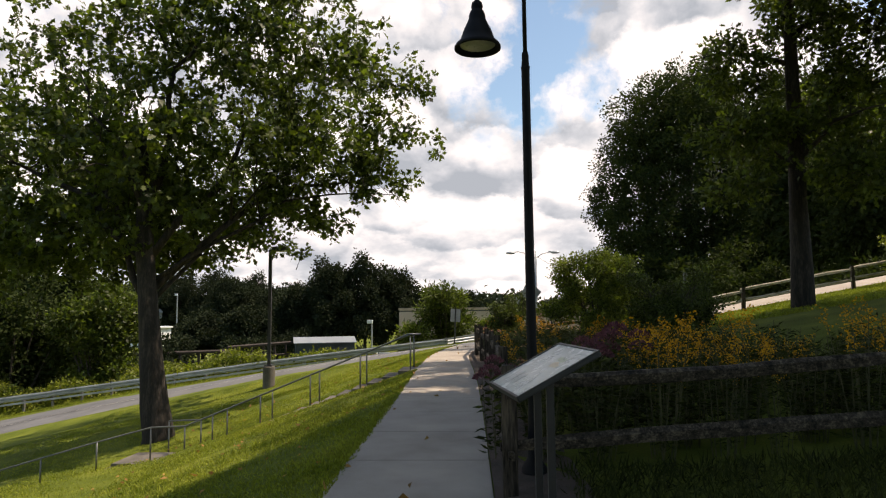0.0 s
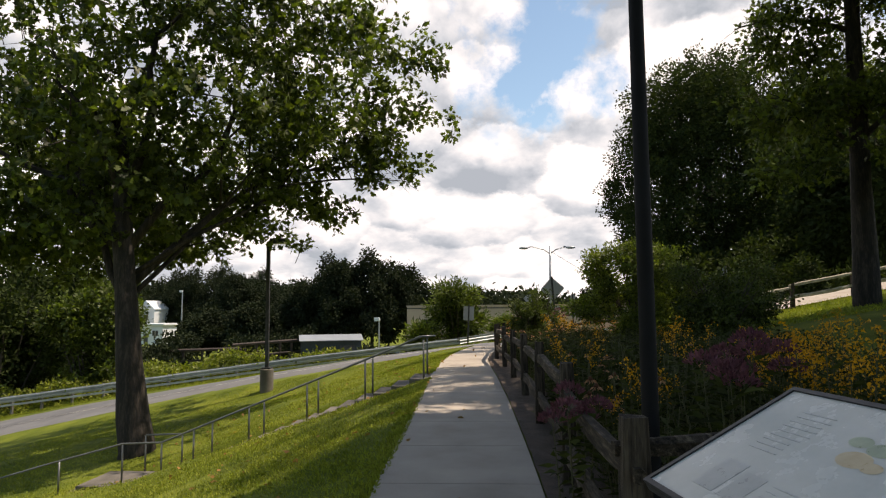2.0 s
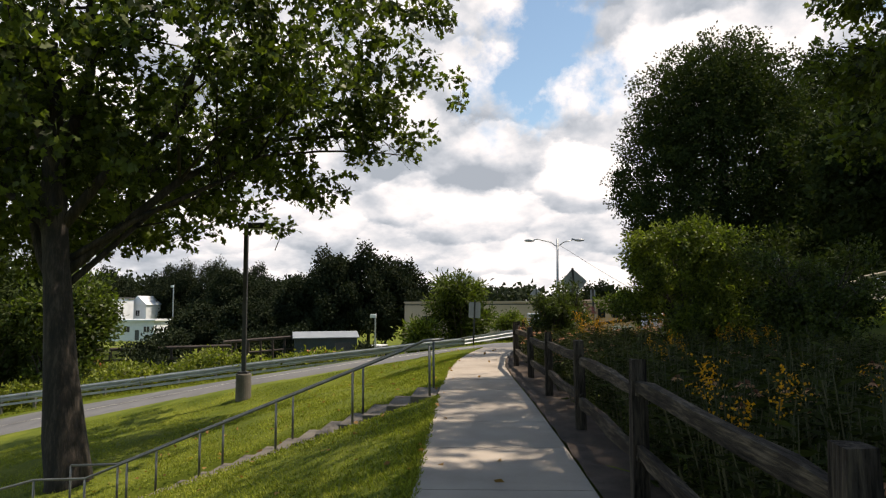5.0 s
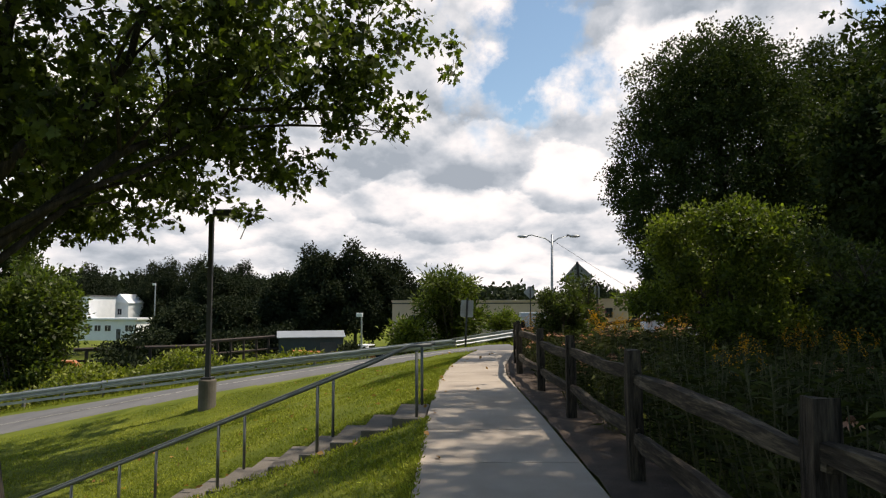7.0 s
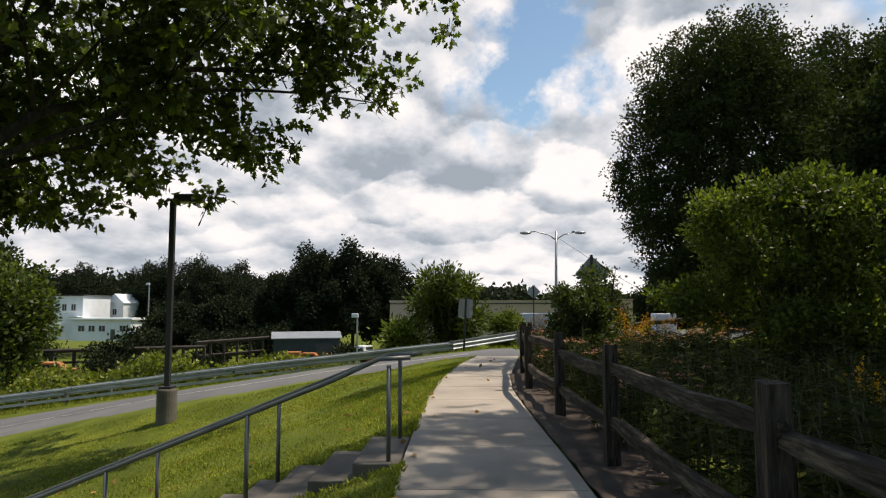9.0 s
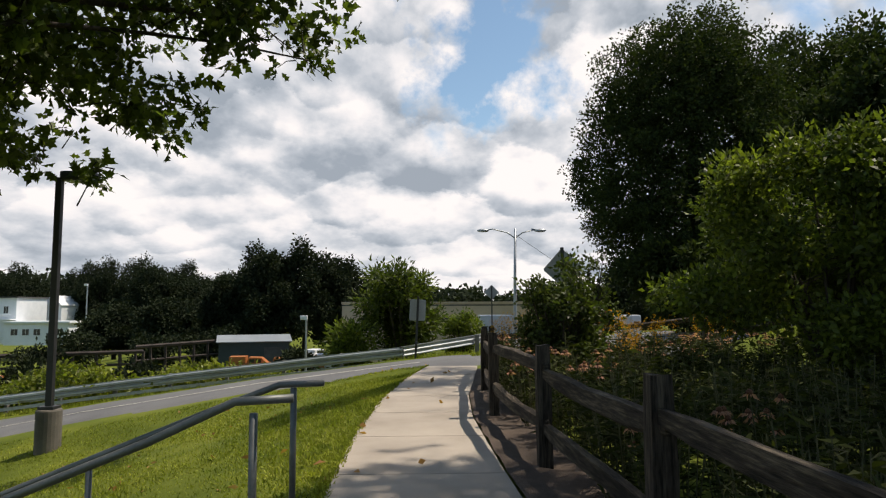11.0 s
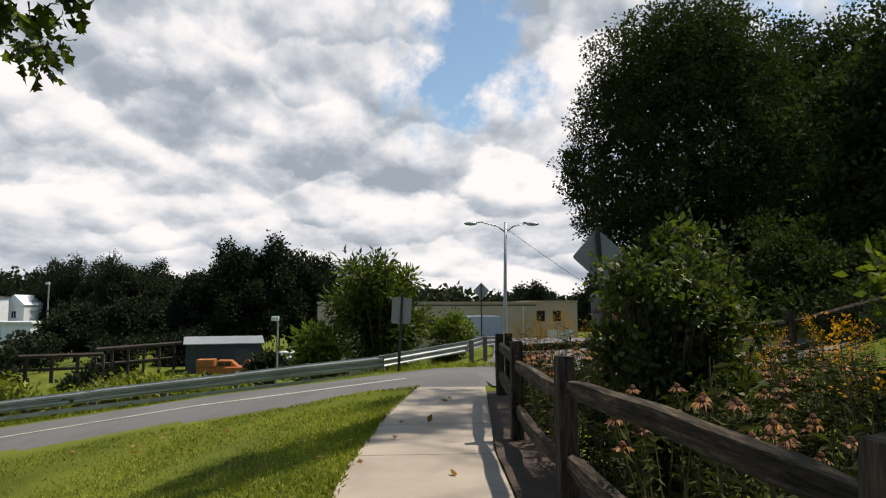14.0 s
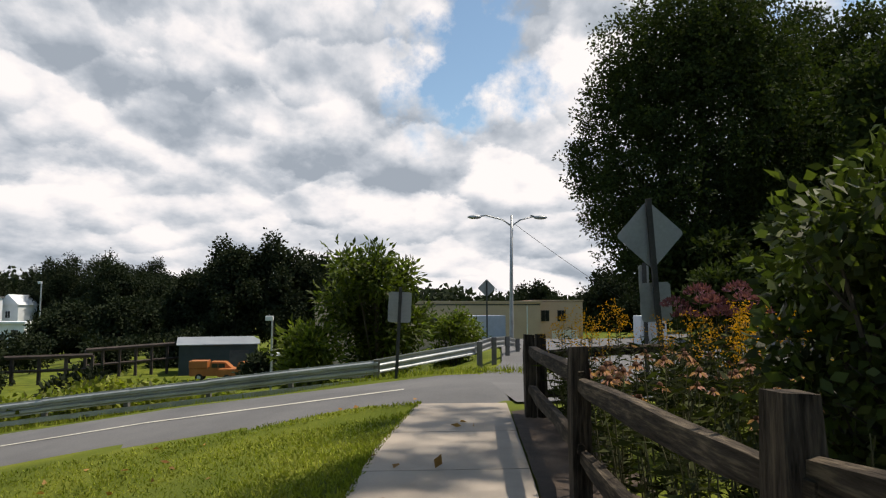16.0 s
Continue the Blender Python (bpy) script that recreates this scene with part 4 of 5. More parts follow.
Z0 = land_z(10.6, 21.9)
tree("tree", "tall broadleaf tree with drooping leafy branches on the rise", (10.6, 21.9, Z0), 14.5, 0.31,
     [(0.3, (-3.0, -0.8, 5.8), 0.08), (0.4, (3.5, 0.5, 7.5), 0.11), (0.55, (-3.0, 0.5, 8.4), 0.10), (0.6, (3.0, -1.5, 11.0), 0.11), (0.75, (-2.0, 1.2, 11.8), 0.10), (0.32, (1.0, -3.2, 5.6), 0.09), (0.85, (-2.8, 4.1, 16.4), 0.10)],
     # The high outer masses are added above the view to shade the path.
     [(-1.9, -0.5, 5.4, 1.8, 1.5, 0.9), (2.3, -0.4, 4.8, 2.2, 1.8, 1.2), (-1.8, 0.5, 8.0, 1.4, 1.5, 1.2), (0.2, 0, 6.8, 2.0, 2.0, 1.8), (2.9, -0.8, 8.0, 2.5, 2.2, 2.1), (0.5, 0.0, 11.0, 2.2, 2.1, 1.8), (0.8, -2.0, 3.9, 1.5, 1.2, 0.7), (5.0, 0.5, 6.0, 2.2, 1.9, 2.5), (0.5, -3.0, 12.2, 3.6, 2.6, 2.0), (3.2, -1.5, 11.6, 2.8, 2.6, 2.0), (-0.5, -1.2, 5.0, 1.5, 1.2, 1.3), (0.3, -0.8, 9.4, 1.8, 1.5, 1.8), (-2.4, -1.0, 3.8, 1.1, 1.0, 0.6), (-4.4, -5.0, 12.2, 3.0, 2.8, 1.7), (-4.6, -8.2, 12.0, 3.0, 2.8, 1.6), (-4.2, -2.6, 12.0, 2.6, 2.2, 1.6), (-3.6, 4.6, 16.6, 1.6, 1.6, 0.8), (-2.2, 6.2, 16.2, 1.9, 2.0, 0.8)],
     6500, 10, (0.22, 0.14), M_OAK, 5, spread=0.35, shell=0.3, gaps=0.45, lobed=True)


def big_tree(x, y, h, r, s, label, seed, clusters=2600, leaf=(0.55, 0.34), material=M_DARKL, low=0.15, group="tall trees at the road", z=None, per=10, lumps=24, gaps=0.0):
    """A tree whose crown is a dome of leafy lumps."""
    z = land_z(x, y) if z is None else z
    rng = random.Random(seed)
    zc, rz = h * (1 + low) / 2, h * (1 - low) / 2
    bl = [(0, 0, zc, r * 0.5, r * 0.5, rz * 0.55)]
    for i in range(lumps):
        u = -0.85 + 1.75 * (i + 0.5) / lumps
        a = i * 2.39996 + seed
        w = math.sqrt(max(0.0, 1 - u * u * 0.9)) * (1 - 0.42 * max(0.0, u)) * (1.0 if u > -0.3 else 1.0 + 0.1 * rng.random())
        q = rng.uniform(0.60, 0.86)
        k = rng.uniform(0.22, 0.36)
        bl.append((q * r * w * math.cos(a), q * r * w * math.sin(a), zc + 0.80 * rz * u, r * k, r * k, rz * k * 0.75))
    limbs = [(u, (b[0] * 0.9, b[1] * 0.9, b[2]), s * 0.4) for u, b in zip((0.3, 0.36, 0.42, 0.5, 0.58, 0.66), bl[5:24:3])]
    return tree("tree", label, (x, y, z), h * 0.8, s, limbs, bl, clusters, per, leaf, material, seed, spread=leaf[0] * 1.5, shell=0.4, group=group, gaps=gaps)


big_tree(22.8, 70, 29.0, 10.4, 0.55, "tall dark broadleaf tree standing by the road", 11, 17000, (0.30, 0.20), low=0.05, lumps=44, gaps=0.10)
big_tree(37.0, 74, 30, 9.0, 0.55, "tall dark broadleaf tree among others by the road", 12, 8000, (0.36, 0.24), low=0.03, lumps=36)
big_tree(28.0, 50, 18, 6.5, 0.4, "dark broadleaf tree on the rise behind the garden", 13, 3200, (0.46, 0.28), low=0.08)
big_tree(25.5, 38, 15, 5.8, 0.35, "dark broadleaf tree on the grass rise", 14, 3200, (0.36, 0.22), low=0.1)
# Trees added out of view: they shade path and bed and block skylight.
big_tree(8.0, 9.0, 16, 5.6, 0.30, "tall broadleaf tree added off view to shade garden and path", 16, 5200, (0.32, 0.20), low=0.46)
big_tree(7.8, -1.5, 16, 6.0, 0.36, "unseen broadleaf tree added so its shade falls on the path", 18, 4200, (0.30, 0.18), low=0.42)
big_tree(11.8, 14.6, 15.5, 5.4, 0.28, "slender broadleaf tree added off view to shade the flower bed", 23, 3600, (0.30, 0.18), low=0.5)
big_tree(17.5, 17.0, 16, 6.0, 0.34, "unseen broadleaf tree added to shade the grass rise", 24, 2800, (0.34, 0.21), low=0.3)
big_tree(-7.8, -6.0, 15, 6.2, 0.36, "unseen tall tree added on the bank to block skylight", 19, 2600, (0.36, 0.22), low=0.36)
big_tree(1.8, -11.5, 16, 6.5, 0.36, "unseen tall tree added over the lower path to block skylight", 20, 2600, (0.36, 0.22), low=0.36)


def shrub(name, label, x, y, h, r, clusters, per, leaf, material, seed, stems=9, low=0.15, z=None, category="shrub", group="", spread=None):
    z = land_z(x, y) if z is None else z
    t = thing(name, label, category, (x, y, z), group=group)
    rng = random.Random(seed)
    tips = []
    for i in range(stems):
        bm = bmesh.new()
        a = rng.uniform(0, math.tau)
        e = Vector((r * 0.8 * math.cos(a) * rng.uniform(0.3, 1), r * 0.8 * math.sin(a) * rng.uniform(0.3, 1), h * rng.uniform(0.6, 1.02)))
        tube(bm, [(0.05 * math.cos(a), 0.05 * math.sin(a), -0.05), e * 0.5 + Vector((0, 0, 0.06 * h)), e], [0.014 + 0.006 * h, 0.010 + 0.004 * h, 0.003], 5)
        for k in range(3):
            b = e * rng.uniform(0.45, 0.85)
            f = b + Vector((rng.uniform(-1, 1), rng.uniform(-1, 1), rng.uniform(0, 1))) * r * 0.4
            tube(bm, [b, f], [0.008, 0.002], 4)
        part("branch", bm, M_TWIG, t)
        tips.append((e.x, e.y, e.z * 0.95, r * 0.2, r * 0.2, h * 0.10))
    bl = tips
    for i in range(9):
        a, q = rng.uniform(0, math.tau), rng.uniform(0.1, 0.62)
        u = low + (0.95 - low) * rng.random()
        k = rng.uniform(0.34, 0.5) * (1.15 - 0.45 * u)
        bl.append((q * r * math.cos(a), q * r * math.sin(a), u * h * 0.9, r * k * 1.2, r * k * 1.2, h * k * 0.42))
    crown(bl, clusters, per, leaf[0], leaf[1], leaf[0] * 1.3 if spread is None else spread, material, seed, t, shell=0.25, droop=0.0, name="foliage")
    return t


shrub("bush", "large sunlit green bush in the flower bed", 3.85, 20.7, 2.75, 1.95, 6000, 9, (0.082, 0.046), M_BUSH, 21, 18)
shrub("bush", "dark-leaved twiggy shrub behind the fence", 1.08, 22.2, 1.62, 0.66, 1500, 8, (0.066, 0.040), M_SHRUB, 22, 22, 0.25)
shrub("bush", "tall green shrub among the garden flowers", 6.4, 22.0, 1.6, 1.7, 1800, 9, (0.10, 0.055), M_SHRUB, 24, 14)
shrub("bush", "thin twiggy shrub with sparse leaves behind the fence", 1.5, 22.6, 2.0, 0.5, 420, 7, (0.072, 0.044), M_SHRUB, 35, 26, 0.45)
shrub("bush", "dark leafy shrub at the back of the flower bed", 5.3, 18.3, 1.9, 1.5, 1800, 9, (0.085, 0.047), M_SHRUB, 30, 12)
shrub("bush", "low bush under the trees on the rise", 12.0, 33.0, 2.2, 2.2, 800, 9, (0.14, 0.08), M_DARKL, 25, 10)
shrub("bush", "low yellowish bush at the fence on the rise", 16.2, 25.4, 1.9, 1.3, 500, 9, (0.10, 0.05), M_VERGE, 26, 10)
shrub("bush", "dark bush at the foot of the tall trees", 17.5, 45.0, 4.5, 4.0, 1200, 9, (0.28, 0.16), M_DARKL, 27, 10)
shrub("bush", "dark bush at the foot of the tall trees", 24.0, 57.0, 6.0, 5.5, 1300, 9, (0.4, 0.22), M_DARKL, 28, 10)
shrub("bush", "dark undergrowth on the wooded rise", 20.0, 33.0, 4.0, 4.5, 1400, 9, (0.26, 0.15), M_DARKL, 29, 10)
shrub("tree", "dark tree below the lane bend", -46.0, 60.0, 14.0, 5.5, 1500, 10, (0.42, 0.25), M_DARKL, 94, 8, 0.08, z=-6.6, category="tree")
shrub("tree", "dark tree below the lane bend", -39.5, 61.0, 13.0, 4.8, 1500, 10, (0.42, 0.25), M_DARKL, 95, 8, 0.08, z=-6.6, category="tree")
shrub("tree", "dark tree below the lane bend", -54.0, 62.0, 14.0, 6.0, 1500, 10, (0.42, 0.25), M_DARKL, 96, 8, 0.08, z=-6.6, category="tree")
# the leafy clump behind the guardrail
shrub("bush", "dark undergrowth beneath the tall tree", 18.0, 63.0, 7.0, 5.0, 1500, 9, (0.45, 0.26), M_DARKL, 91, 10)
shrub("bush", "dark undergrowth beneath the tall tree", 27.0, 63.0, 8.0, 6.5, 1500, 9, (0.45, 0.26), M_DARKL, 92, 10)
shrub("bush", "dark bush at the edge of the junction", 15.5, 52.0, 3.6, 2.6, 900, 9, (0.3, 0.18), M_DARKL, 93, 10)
Z1 = -1.2
shrub("sumac", "bushy sumac tree with drooping leaves behind the guardrail", -1.6, 41.0, 4.0, 1.9, 1000, 11, (0.26, 0.09), M_OAK, 31, 12, 0.2, z=Z1, category="tree")
shrub("sumac", "low spreading sumac beside the guardrail", -3.7, 40.2, 2.1, 1.1, 300, 11, (0.28, 0.09), M_BUSH, 32, 8, 0.2, z=-1.6, category="tree")
shrub("bush", "bright green bush behind the flared guardrail end", 1.1, 44.0, 2.2, 1.2, 600, 10, (0.13, 0.08), M_BUSH, 33, 10, z=-1.1)
shrub("bush", "small green bush below the guardrail", -8.4, 45.5, 2.6, 1.3, 300, 10, (0.2, 0.12), M_BUSH, 34, 8)
shrub("tree", "young broadleaf tree below the lane", -24.2, 42.5, 10.3, 3.6, 2200, 10, (0.28, 0.16), M_OAK, 36, 10, 0.1, z=-6.4, category="tree")
shrub("tree", "dark young tree below the lane", -31.0, 43.5, 13.5, 5.2, 2000, 10, (0.34, 0.2), M_DARKL, 37, 10, 0.1, z=-8.5, category="tree")


# ---- rank growth behind the guardrail ----
def verge():
    rng = np.random.default_rng(41)
    n = 9500
    x = rng.uniform(-44, -5.5, n)
    gy = np.interp(x, G_X, G_Y)
    d = rng.uniform(0.5, 1, n) * rng.uniform(0.4, 9.0, n)
    y = gy + d
    hgt = 0.55 + 0.5 * np.sin(x * 0.9 + y * 0.7) * np.sin(x * 0.37) + 0.1 * d
    z = land(x, y) + rng.uniform(0.05, 1, n) ** 0.6 * np.maximum(hgt, 0.25) * np.interp(x, (-44, -12, -7, -5.5), (1.4, 1.25, 0.8, 0.2))
    c = np.repeat(np.stack([x, y, z], 1), 7, 0) + rng.normal(size=(n * 7, 3)) * 0.16
    way = unit(rng.normal(size=c.shape) + np.array([0, 0, 0.35]))
    tagged(leaf_mesh("roadside_growth", c, way, 0.20, 0.11, M_VERGE, rng), "rank yellow-green weeds and vines behind the guardrail", "weeds", kind="stuff")
    n = 9000
    x = rng.uniform(-40, 3.0, n)
    gy = np.interp(x, G_X, G_Y)
    y = gy + rng.normal(-0.45, 0.4, n)
    fy = np.interp(x, RX, F_Y)
    y = np.maximum(y, fy + rng.uniform(-0.08, 0.3, n))
    c = np.stack([x, y, land(x, y) - 0.01], 1)
    way = unit(rng.normal(size=c.shape) * 0.4 + np.array([0, 0, 1.0]))
    tagged(leaf_mesh("verge_grass", c, way, 0.20, 0.02, M_LAWN, rng), "ragged grass along the foot of the guardrail", "grass", kind="stuff")


verge()


# ---- lawn ----
def lawn():
    rng = np.random.default_rng(42)
    n = 230000
    y = 4.0 + 25.0 * rng.random(n) ** 1.1
    wl = np.interp(y, WL_Y, WL_X)
    x = wl + 0.02 - rng.random(n) ** 1.5 * 15
    ny = np.interp(x, RX, N_Y)
    keep = (y < ny + 0.05) & ~((y > ST_Y0 - 0.15) & (y < ST_Y1 + 0.15) & (x > -8.9))
    x, y = x[keep], y[keep]
    c = np.stack([x, y, land(x, y) - 0.01], 1)
    way = unit(rng.normal(size=c.shape) * 0.65 + np.array([0, 0, 0.8]))
    tagged(leaf_mesh("lawn_grass", c, way, 0.060, 0.015, M_LAWN, rng), "short mown green grass on the bank", "grass", kind="stuff")
    n = 30000
    y = rng.uniform(20, 27.5, n)
    x = 6.5 + 12 * rng.random(n)
    c = np.stack([x, y, land(x, y) - 0.01], 1)
    way = unit(rng.normal(size=c.shape) * 0.6 + np.array([0, 0, 0.8]))
    tagged(leaf_mesh("lawn_grass", c, way, 0.10, 0.02, M_LAWN, rng), "shaded rough grass on the rise", "grass", kind="stuff")
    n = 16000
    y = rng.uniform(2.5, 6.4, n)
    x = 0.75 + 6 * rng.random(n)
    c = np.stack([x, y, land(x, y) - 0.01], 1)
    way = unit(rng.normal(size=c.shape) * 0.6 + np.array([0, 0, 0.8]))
    # Blades take the shade-darkened bed colour instead of the lawn's.
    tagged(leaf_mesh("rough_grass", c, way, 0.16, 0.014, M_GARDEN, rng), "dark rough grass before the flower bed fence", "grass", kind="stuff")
    n = 260
    y = rng.uniform(5, 29, n)
    x = np.interp(y, WL_Y, WL_X) - rng.uniform(-0.9, 7, n)
    c = np.stack([x, y, np.maximum(land(x, y), -9) + 0.03], 1)
    way = unit(rng.normal(size=c.shape) * np.array([1, 1, 0.25]))
    tagged(leaf_mesh("fallen_leaves", c, way, 0.10, 0.055, M_DRYLEAF, rng), "scattered dry brown fallen leaves", "leaves", kind="stuff")


lawn()


# ---- the flower bed ----
def stems_leaves(h, r, n, seed, leaf, lean=0.25):
    """Stems and narrow leaves of one clump; returns the tips."""
    rng = np.random.default_rng(seed)
    bm = bmesh.new()
    tips, cs, ws = [], [], []
    for i in range(n):
        a, q = rng.uniform(0, math.tau), r * math.sqrt(rng.random())
        b = Vector((q * math.cos(a) * 0.5, q * math.sin(a) * 0.5, -0.03))
        e = Vector((q * math.cos(a) * 1.1 + rng.normal() * 0.05, q * math.sin(a) * 1.1 + rng.normal() * 0.05, h * rng.uniform(0.72, 1.05)))
        m = b.lerp(e, 0.55) + Vector((0, 0, 0.05))
        tube(bm, [b, m, e], [0.006, 0.005, 0.003], 4, cap=False)
        tips.append(e)
        k = int(h * 20)
        for j in range(k):
            u = 0.12 + 0.85 * j / k
            p = b.lerp(m, u / 0.55) if u < 0.55 else m.lerp(e, (u - 0.55) / 0.45)
            cs.append(p)
            t = rng.uniform(0, math.tau)
            ws.append((math.cos(t), math.sin(t), rng.uniform(-0.2, 0.6)))
    return bm, tips, np.array(cs), unit(np.array(ws)), rng


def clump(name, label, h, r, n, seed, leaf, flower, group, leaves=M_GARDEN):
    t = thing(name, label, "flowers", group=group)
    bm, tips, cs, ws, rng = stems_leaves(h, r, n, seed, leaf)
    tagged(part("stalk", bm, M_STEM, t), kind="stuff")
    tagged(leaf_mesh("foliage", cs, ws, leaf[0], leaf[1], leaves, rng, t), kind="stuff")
    if flower == "gold":
        for e in tips:
            c, w = [], []
            for k in range(6):
                a = rng.uniform(0, math.tau)
                for j in range(7):
                    u = j / 6
                    c.append((e.x + 0.10 * u * math.cos(a), e.y + 0.10 * u * math.sin(a), e.z - 0.02 + 0.08 * math.sin(2.2 * u) + 0.10 * (1 - k / 3)))
                    w.append(rng.normal(size=3) + np.array([0, 0, 0.4]))
            tagged(leaf_mesh("flower_plume", np.array(c), unit(np.array(w)), 0.024, 0.016, M_GOLD, rng, t), "arching yellow flower plume", kind="stuff")
    elif flower == "joe":
        for e in tips:
            c, w = [], []
            for k in range(170):
                d = rng.normal(size=3)
                d /= np.linalg.norm(d)
                c.append((e.x + 0.095 * d[0], e.y + 0.095 * d[1], e.z + 0.01 + 0.075 * abs(d[2]) * rng.uniform(0.6, 1)))
                w.append((d[0], d[1], abs(d[2]) + 0.4))
            leaf_mesh("flower_head", np.array(c), unit(np.array(w)), 0.040, 0.018, M_JOE, rng, t, "domed mauve flower head")
    elif flower == "cone":
        for e in tips:
            bm = bmesh.new()
            lathe(bm, [(0.004, -0.012), (0.019, -0.004), (0.021, 0.008), (0.013, 0.022), (0.004, 0.027)], 8, e)
            hd = part("seed_head", bm, M_CONEC, t, "spiky dark brown cone")
            c, w = [], []
            for k in range(12):
                a = k * math.tau / 12 + rng.normal() * 0.1
                c.append((e.x + 0.015 * math.cos(a), e.y + 0.015 * math.sin(a), e.z))
                w.append((math.cos(a), math.sin(a), -0.75 + rng.normal() * 0.15))
            leaf_mesh("petal_ring", np.array(c), unit(np.array(w)), 0.055, 0.017, M_CONE, rng, hd, "drooping faded pink petals")
    return t


KINDS = {
    "green": [clump("garden_plant", "leafy green perennial stems in the flower bed", 0.95, 0.30, 16, 60 + i, (0.13, 0.026), "", "plants of the flower bed") for i in range(3)],
    "gold": [clump("goldenrod", "goldenrod with arching yellow plumes in the flower bed", 1.10, 0.28, 9, 70 + i, (0.10, 0.018), "gold", "goldenrod of the flower bed") for i in range(2)],
    "joe": [clump("mauve_wildflower", "tall stems with domed mauve flower heads", 1.30, 0.24, 5, 80 + i, (0.15, 0.04), "joe", "mauve flowers of the bed") for i in range(2)],
    "cone": [clump("coneflower", "fading pink coneflowers with dark cones", 0.82, 0.30, 10, 90 + i, (0.11, 0.025), "cone", "coneflowers of the bed") for i in range(3)],
}
USED = set()


def plant(kind, x, y, s, turn):
    src = KINDS[kind][int(turn) % len(KINDS[kind])]
    m = pose(x, y, land_z(x, y), 0, 0, turn) @ Matrix.Scale(s, 4)
    if src.name not in USED:
        USED.add(src.name)
        src.matrix_basis = m
        return
    ob = copy_thing(src, pose(x, y, land_z(x, y), 0, 0, turn))
    ob.scale = (s, s, s)


def make_garden():
    rng = random.Random(77)
    y = 6.6
    while y < 27.0:
        x = fence_x(y) + 0.42
        while x < 4.6 + (0 if y > 10 else 3.0):
            q = rng.random()
            near_end = y > (20.0 if x < 2.4 else 22.6)
            if near_end and x < 4.6:
                kind = "cone" if q < 0.36 else "gold" if q < (0.52 if y > 23.5 else 0.40) else "green"
                s = rng.uniform(0.8, 1.05)
            elif y < 14:
                kind = "gold" if q < (0.04 if y > 10.5 else 0.34 if x < 3.0 else 0.16) else "cone" if q < (0.10 if y > 10.5 else 0.40) else "green"
                s = rng.uniform(0.85, 1.15)
            else:
                kind = "cone" if q < 0.07 else "gold" if q < 0.09 else "green"
                s = rng.uniform(0.7, 1.0)
            if x > 2.6 and y > 8:
                s *= 0.8
            if kind == "joe" and (y < 9.5 or x < 1.0):
                kind = "green"
            plant(kind, x + rng.uniform(-0.12, 0.12), y + rng.uniform(-0.15, 0.15), s, rng.uniform(0, 360))
            x += rng.uniform(0.42, 0.62) * (1 + 0.10 * max(0, x - 2))
        y += 0.52
    for x, y, s in ((0.22, 6.7, 0.8), (1.25, 7.0, 1.0), (1.6, 7.35, 1.05), (2.05, 26.2, 1.15), (2.5, 26.3, 1.15)):
        plant("joe", x, y, s, rng.uniform(0, 360))


make_garden()


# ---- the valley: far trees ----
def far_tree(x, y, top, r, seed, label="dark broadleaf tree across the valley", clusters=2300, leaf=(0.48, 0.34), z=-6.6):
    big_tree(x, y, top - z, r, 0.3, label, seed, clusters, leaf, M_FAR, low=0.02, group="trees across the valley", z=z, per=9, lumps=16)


for i, (x, y, top, r) in enumerate(((-26, 121, 12.4, 5.5), (-20, 123, 13.0, 6.0), (-14, 126, 10.6, 5.5), (-32, 124, 7.0, 5.0), (-37, 138, 8.0, 6.0), (-44, 150, 8.5, 7.0), (-52, 156, 9.0, 7.0),
                                    (-55, 150, 10.5, 6.0), (-72, 186, 15.0, 8.0), (-84, 188, 15.0, 8.0), (-62, 184, 13.5, 7.0), (-104, 186, 13.5, 9.0), (-118, 182, 13.0, 9.0), (-92, 195, 12.5, 8.0), (-8, 150, 6.5, 5.0), (-2, 190, 8.0, 5.0), (-40, 118, 3.0, 5.0), (-50, 122, 2.0, 5.0),
                                    (34, 125, 8.0, 7.0), (44, 118, 11.0, 8.0), (26, 150, 6.5, 7.0), (56, 112, 15.0, 9.0))):
    far_tree(x, y, top, r, 200 + i)
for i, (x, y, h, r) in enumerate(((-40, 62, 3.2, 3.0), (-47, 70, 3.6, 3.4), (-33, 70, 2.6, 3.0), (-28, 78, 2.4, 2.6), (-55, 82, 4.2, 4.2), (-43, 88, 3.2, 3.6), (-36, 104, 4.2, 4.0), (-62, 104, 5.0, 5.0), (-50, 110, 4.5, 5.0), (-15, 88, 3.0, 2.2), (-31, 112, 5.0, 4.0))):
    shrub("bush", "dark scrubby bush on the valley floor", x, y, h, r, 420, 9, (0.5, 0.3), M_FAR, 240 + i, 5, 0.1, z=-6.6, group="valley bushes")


def far_woods():
    rng = np.random.default_rng(51)
    n = 15000
    x = rng.uniform(-330, 260, n)
    y = 300 + rng.uniform(-30, 30, n) + 0.05 * np.abs(x)
    top = 7.5 + 3.0 * np.sin(x * 0.11) * np.sin(x * 0.043 + 1) + 1.8 * np.sin(x * 0.37) + np.interp(x, (-330, -120, 0, 120, 260), (8, 4, -2.0, -1.5, 3))
    z = -7 + (top + 7) * rng.uniform(0, 1, n) ** 0.7
    c = np.repeat(np.stack([x, y, z], 1), 3, 0) + rng.normal(size=(n * 3, 3)) * 1.2
    way = unit(rng.normal(size=c.shape))
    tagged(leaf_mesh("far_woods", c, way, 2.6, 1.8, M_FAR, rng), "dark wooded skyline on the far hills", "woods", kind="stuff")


far_woods()


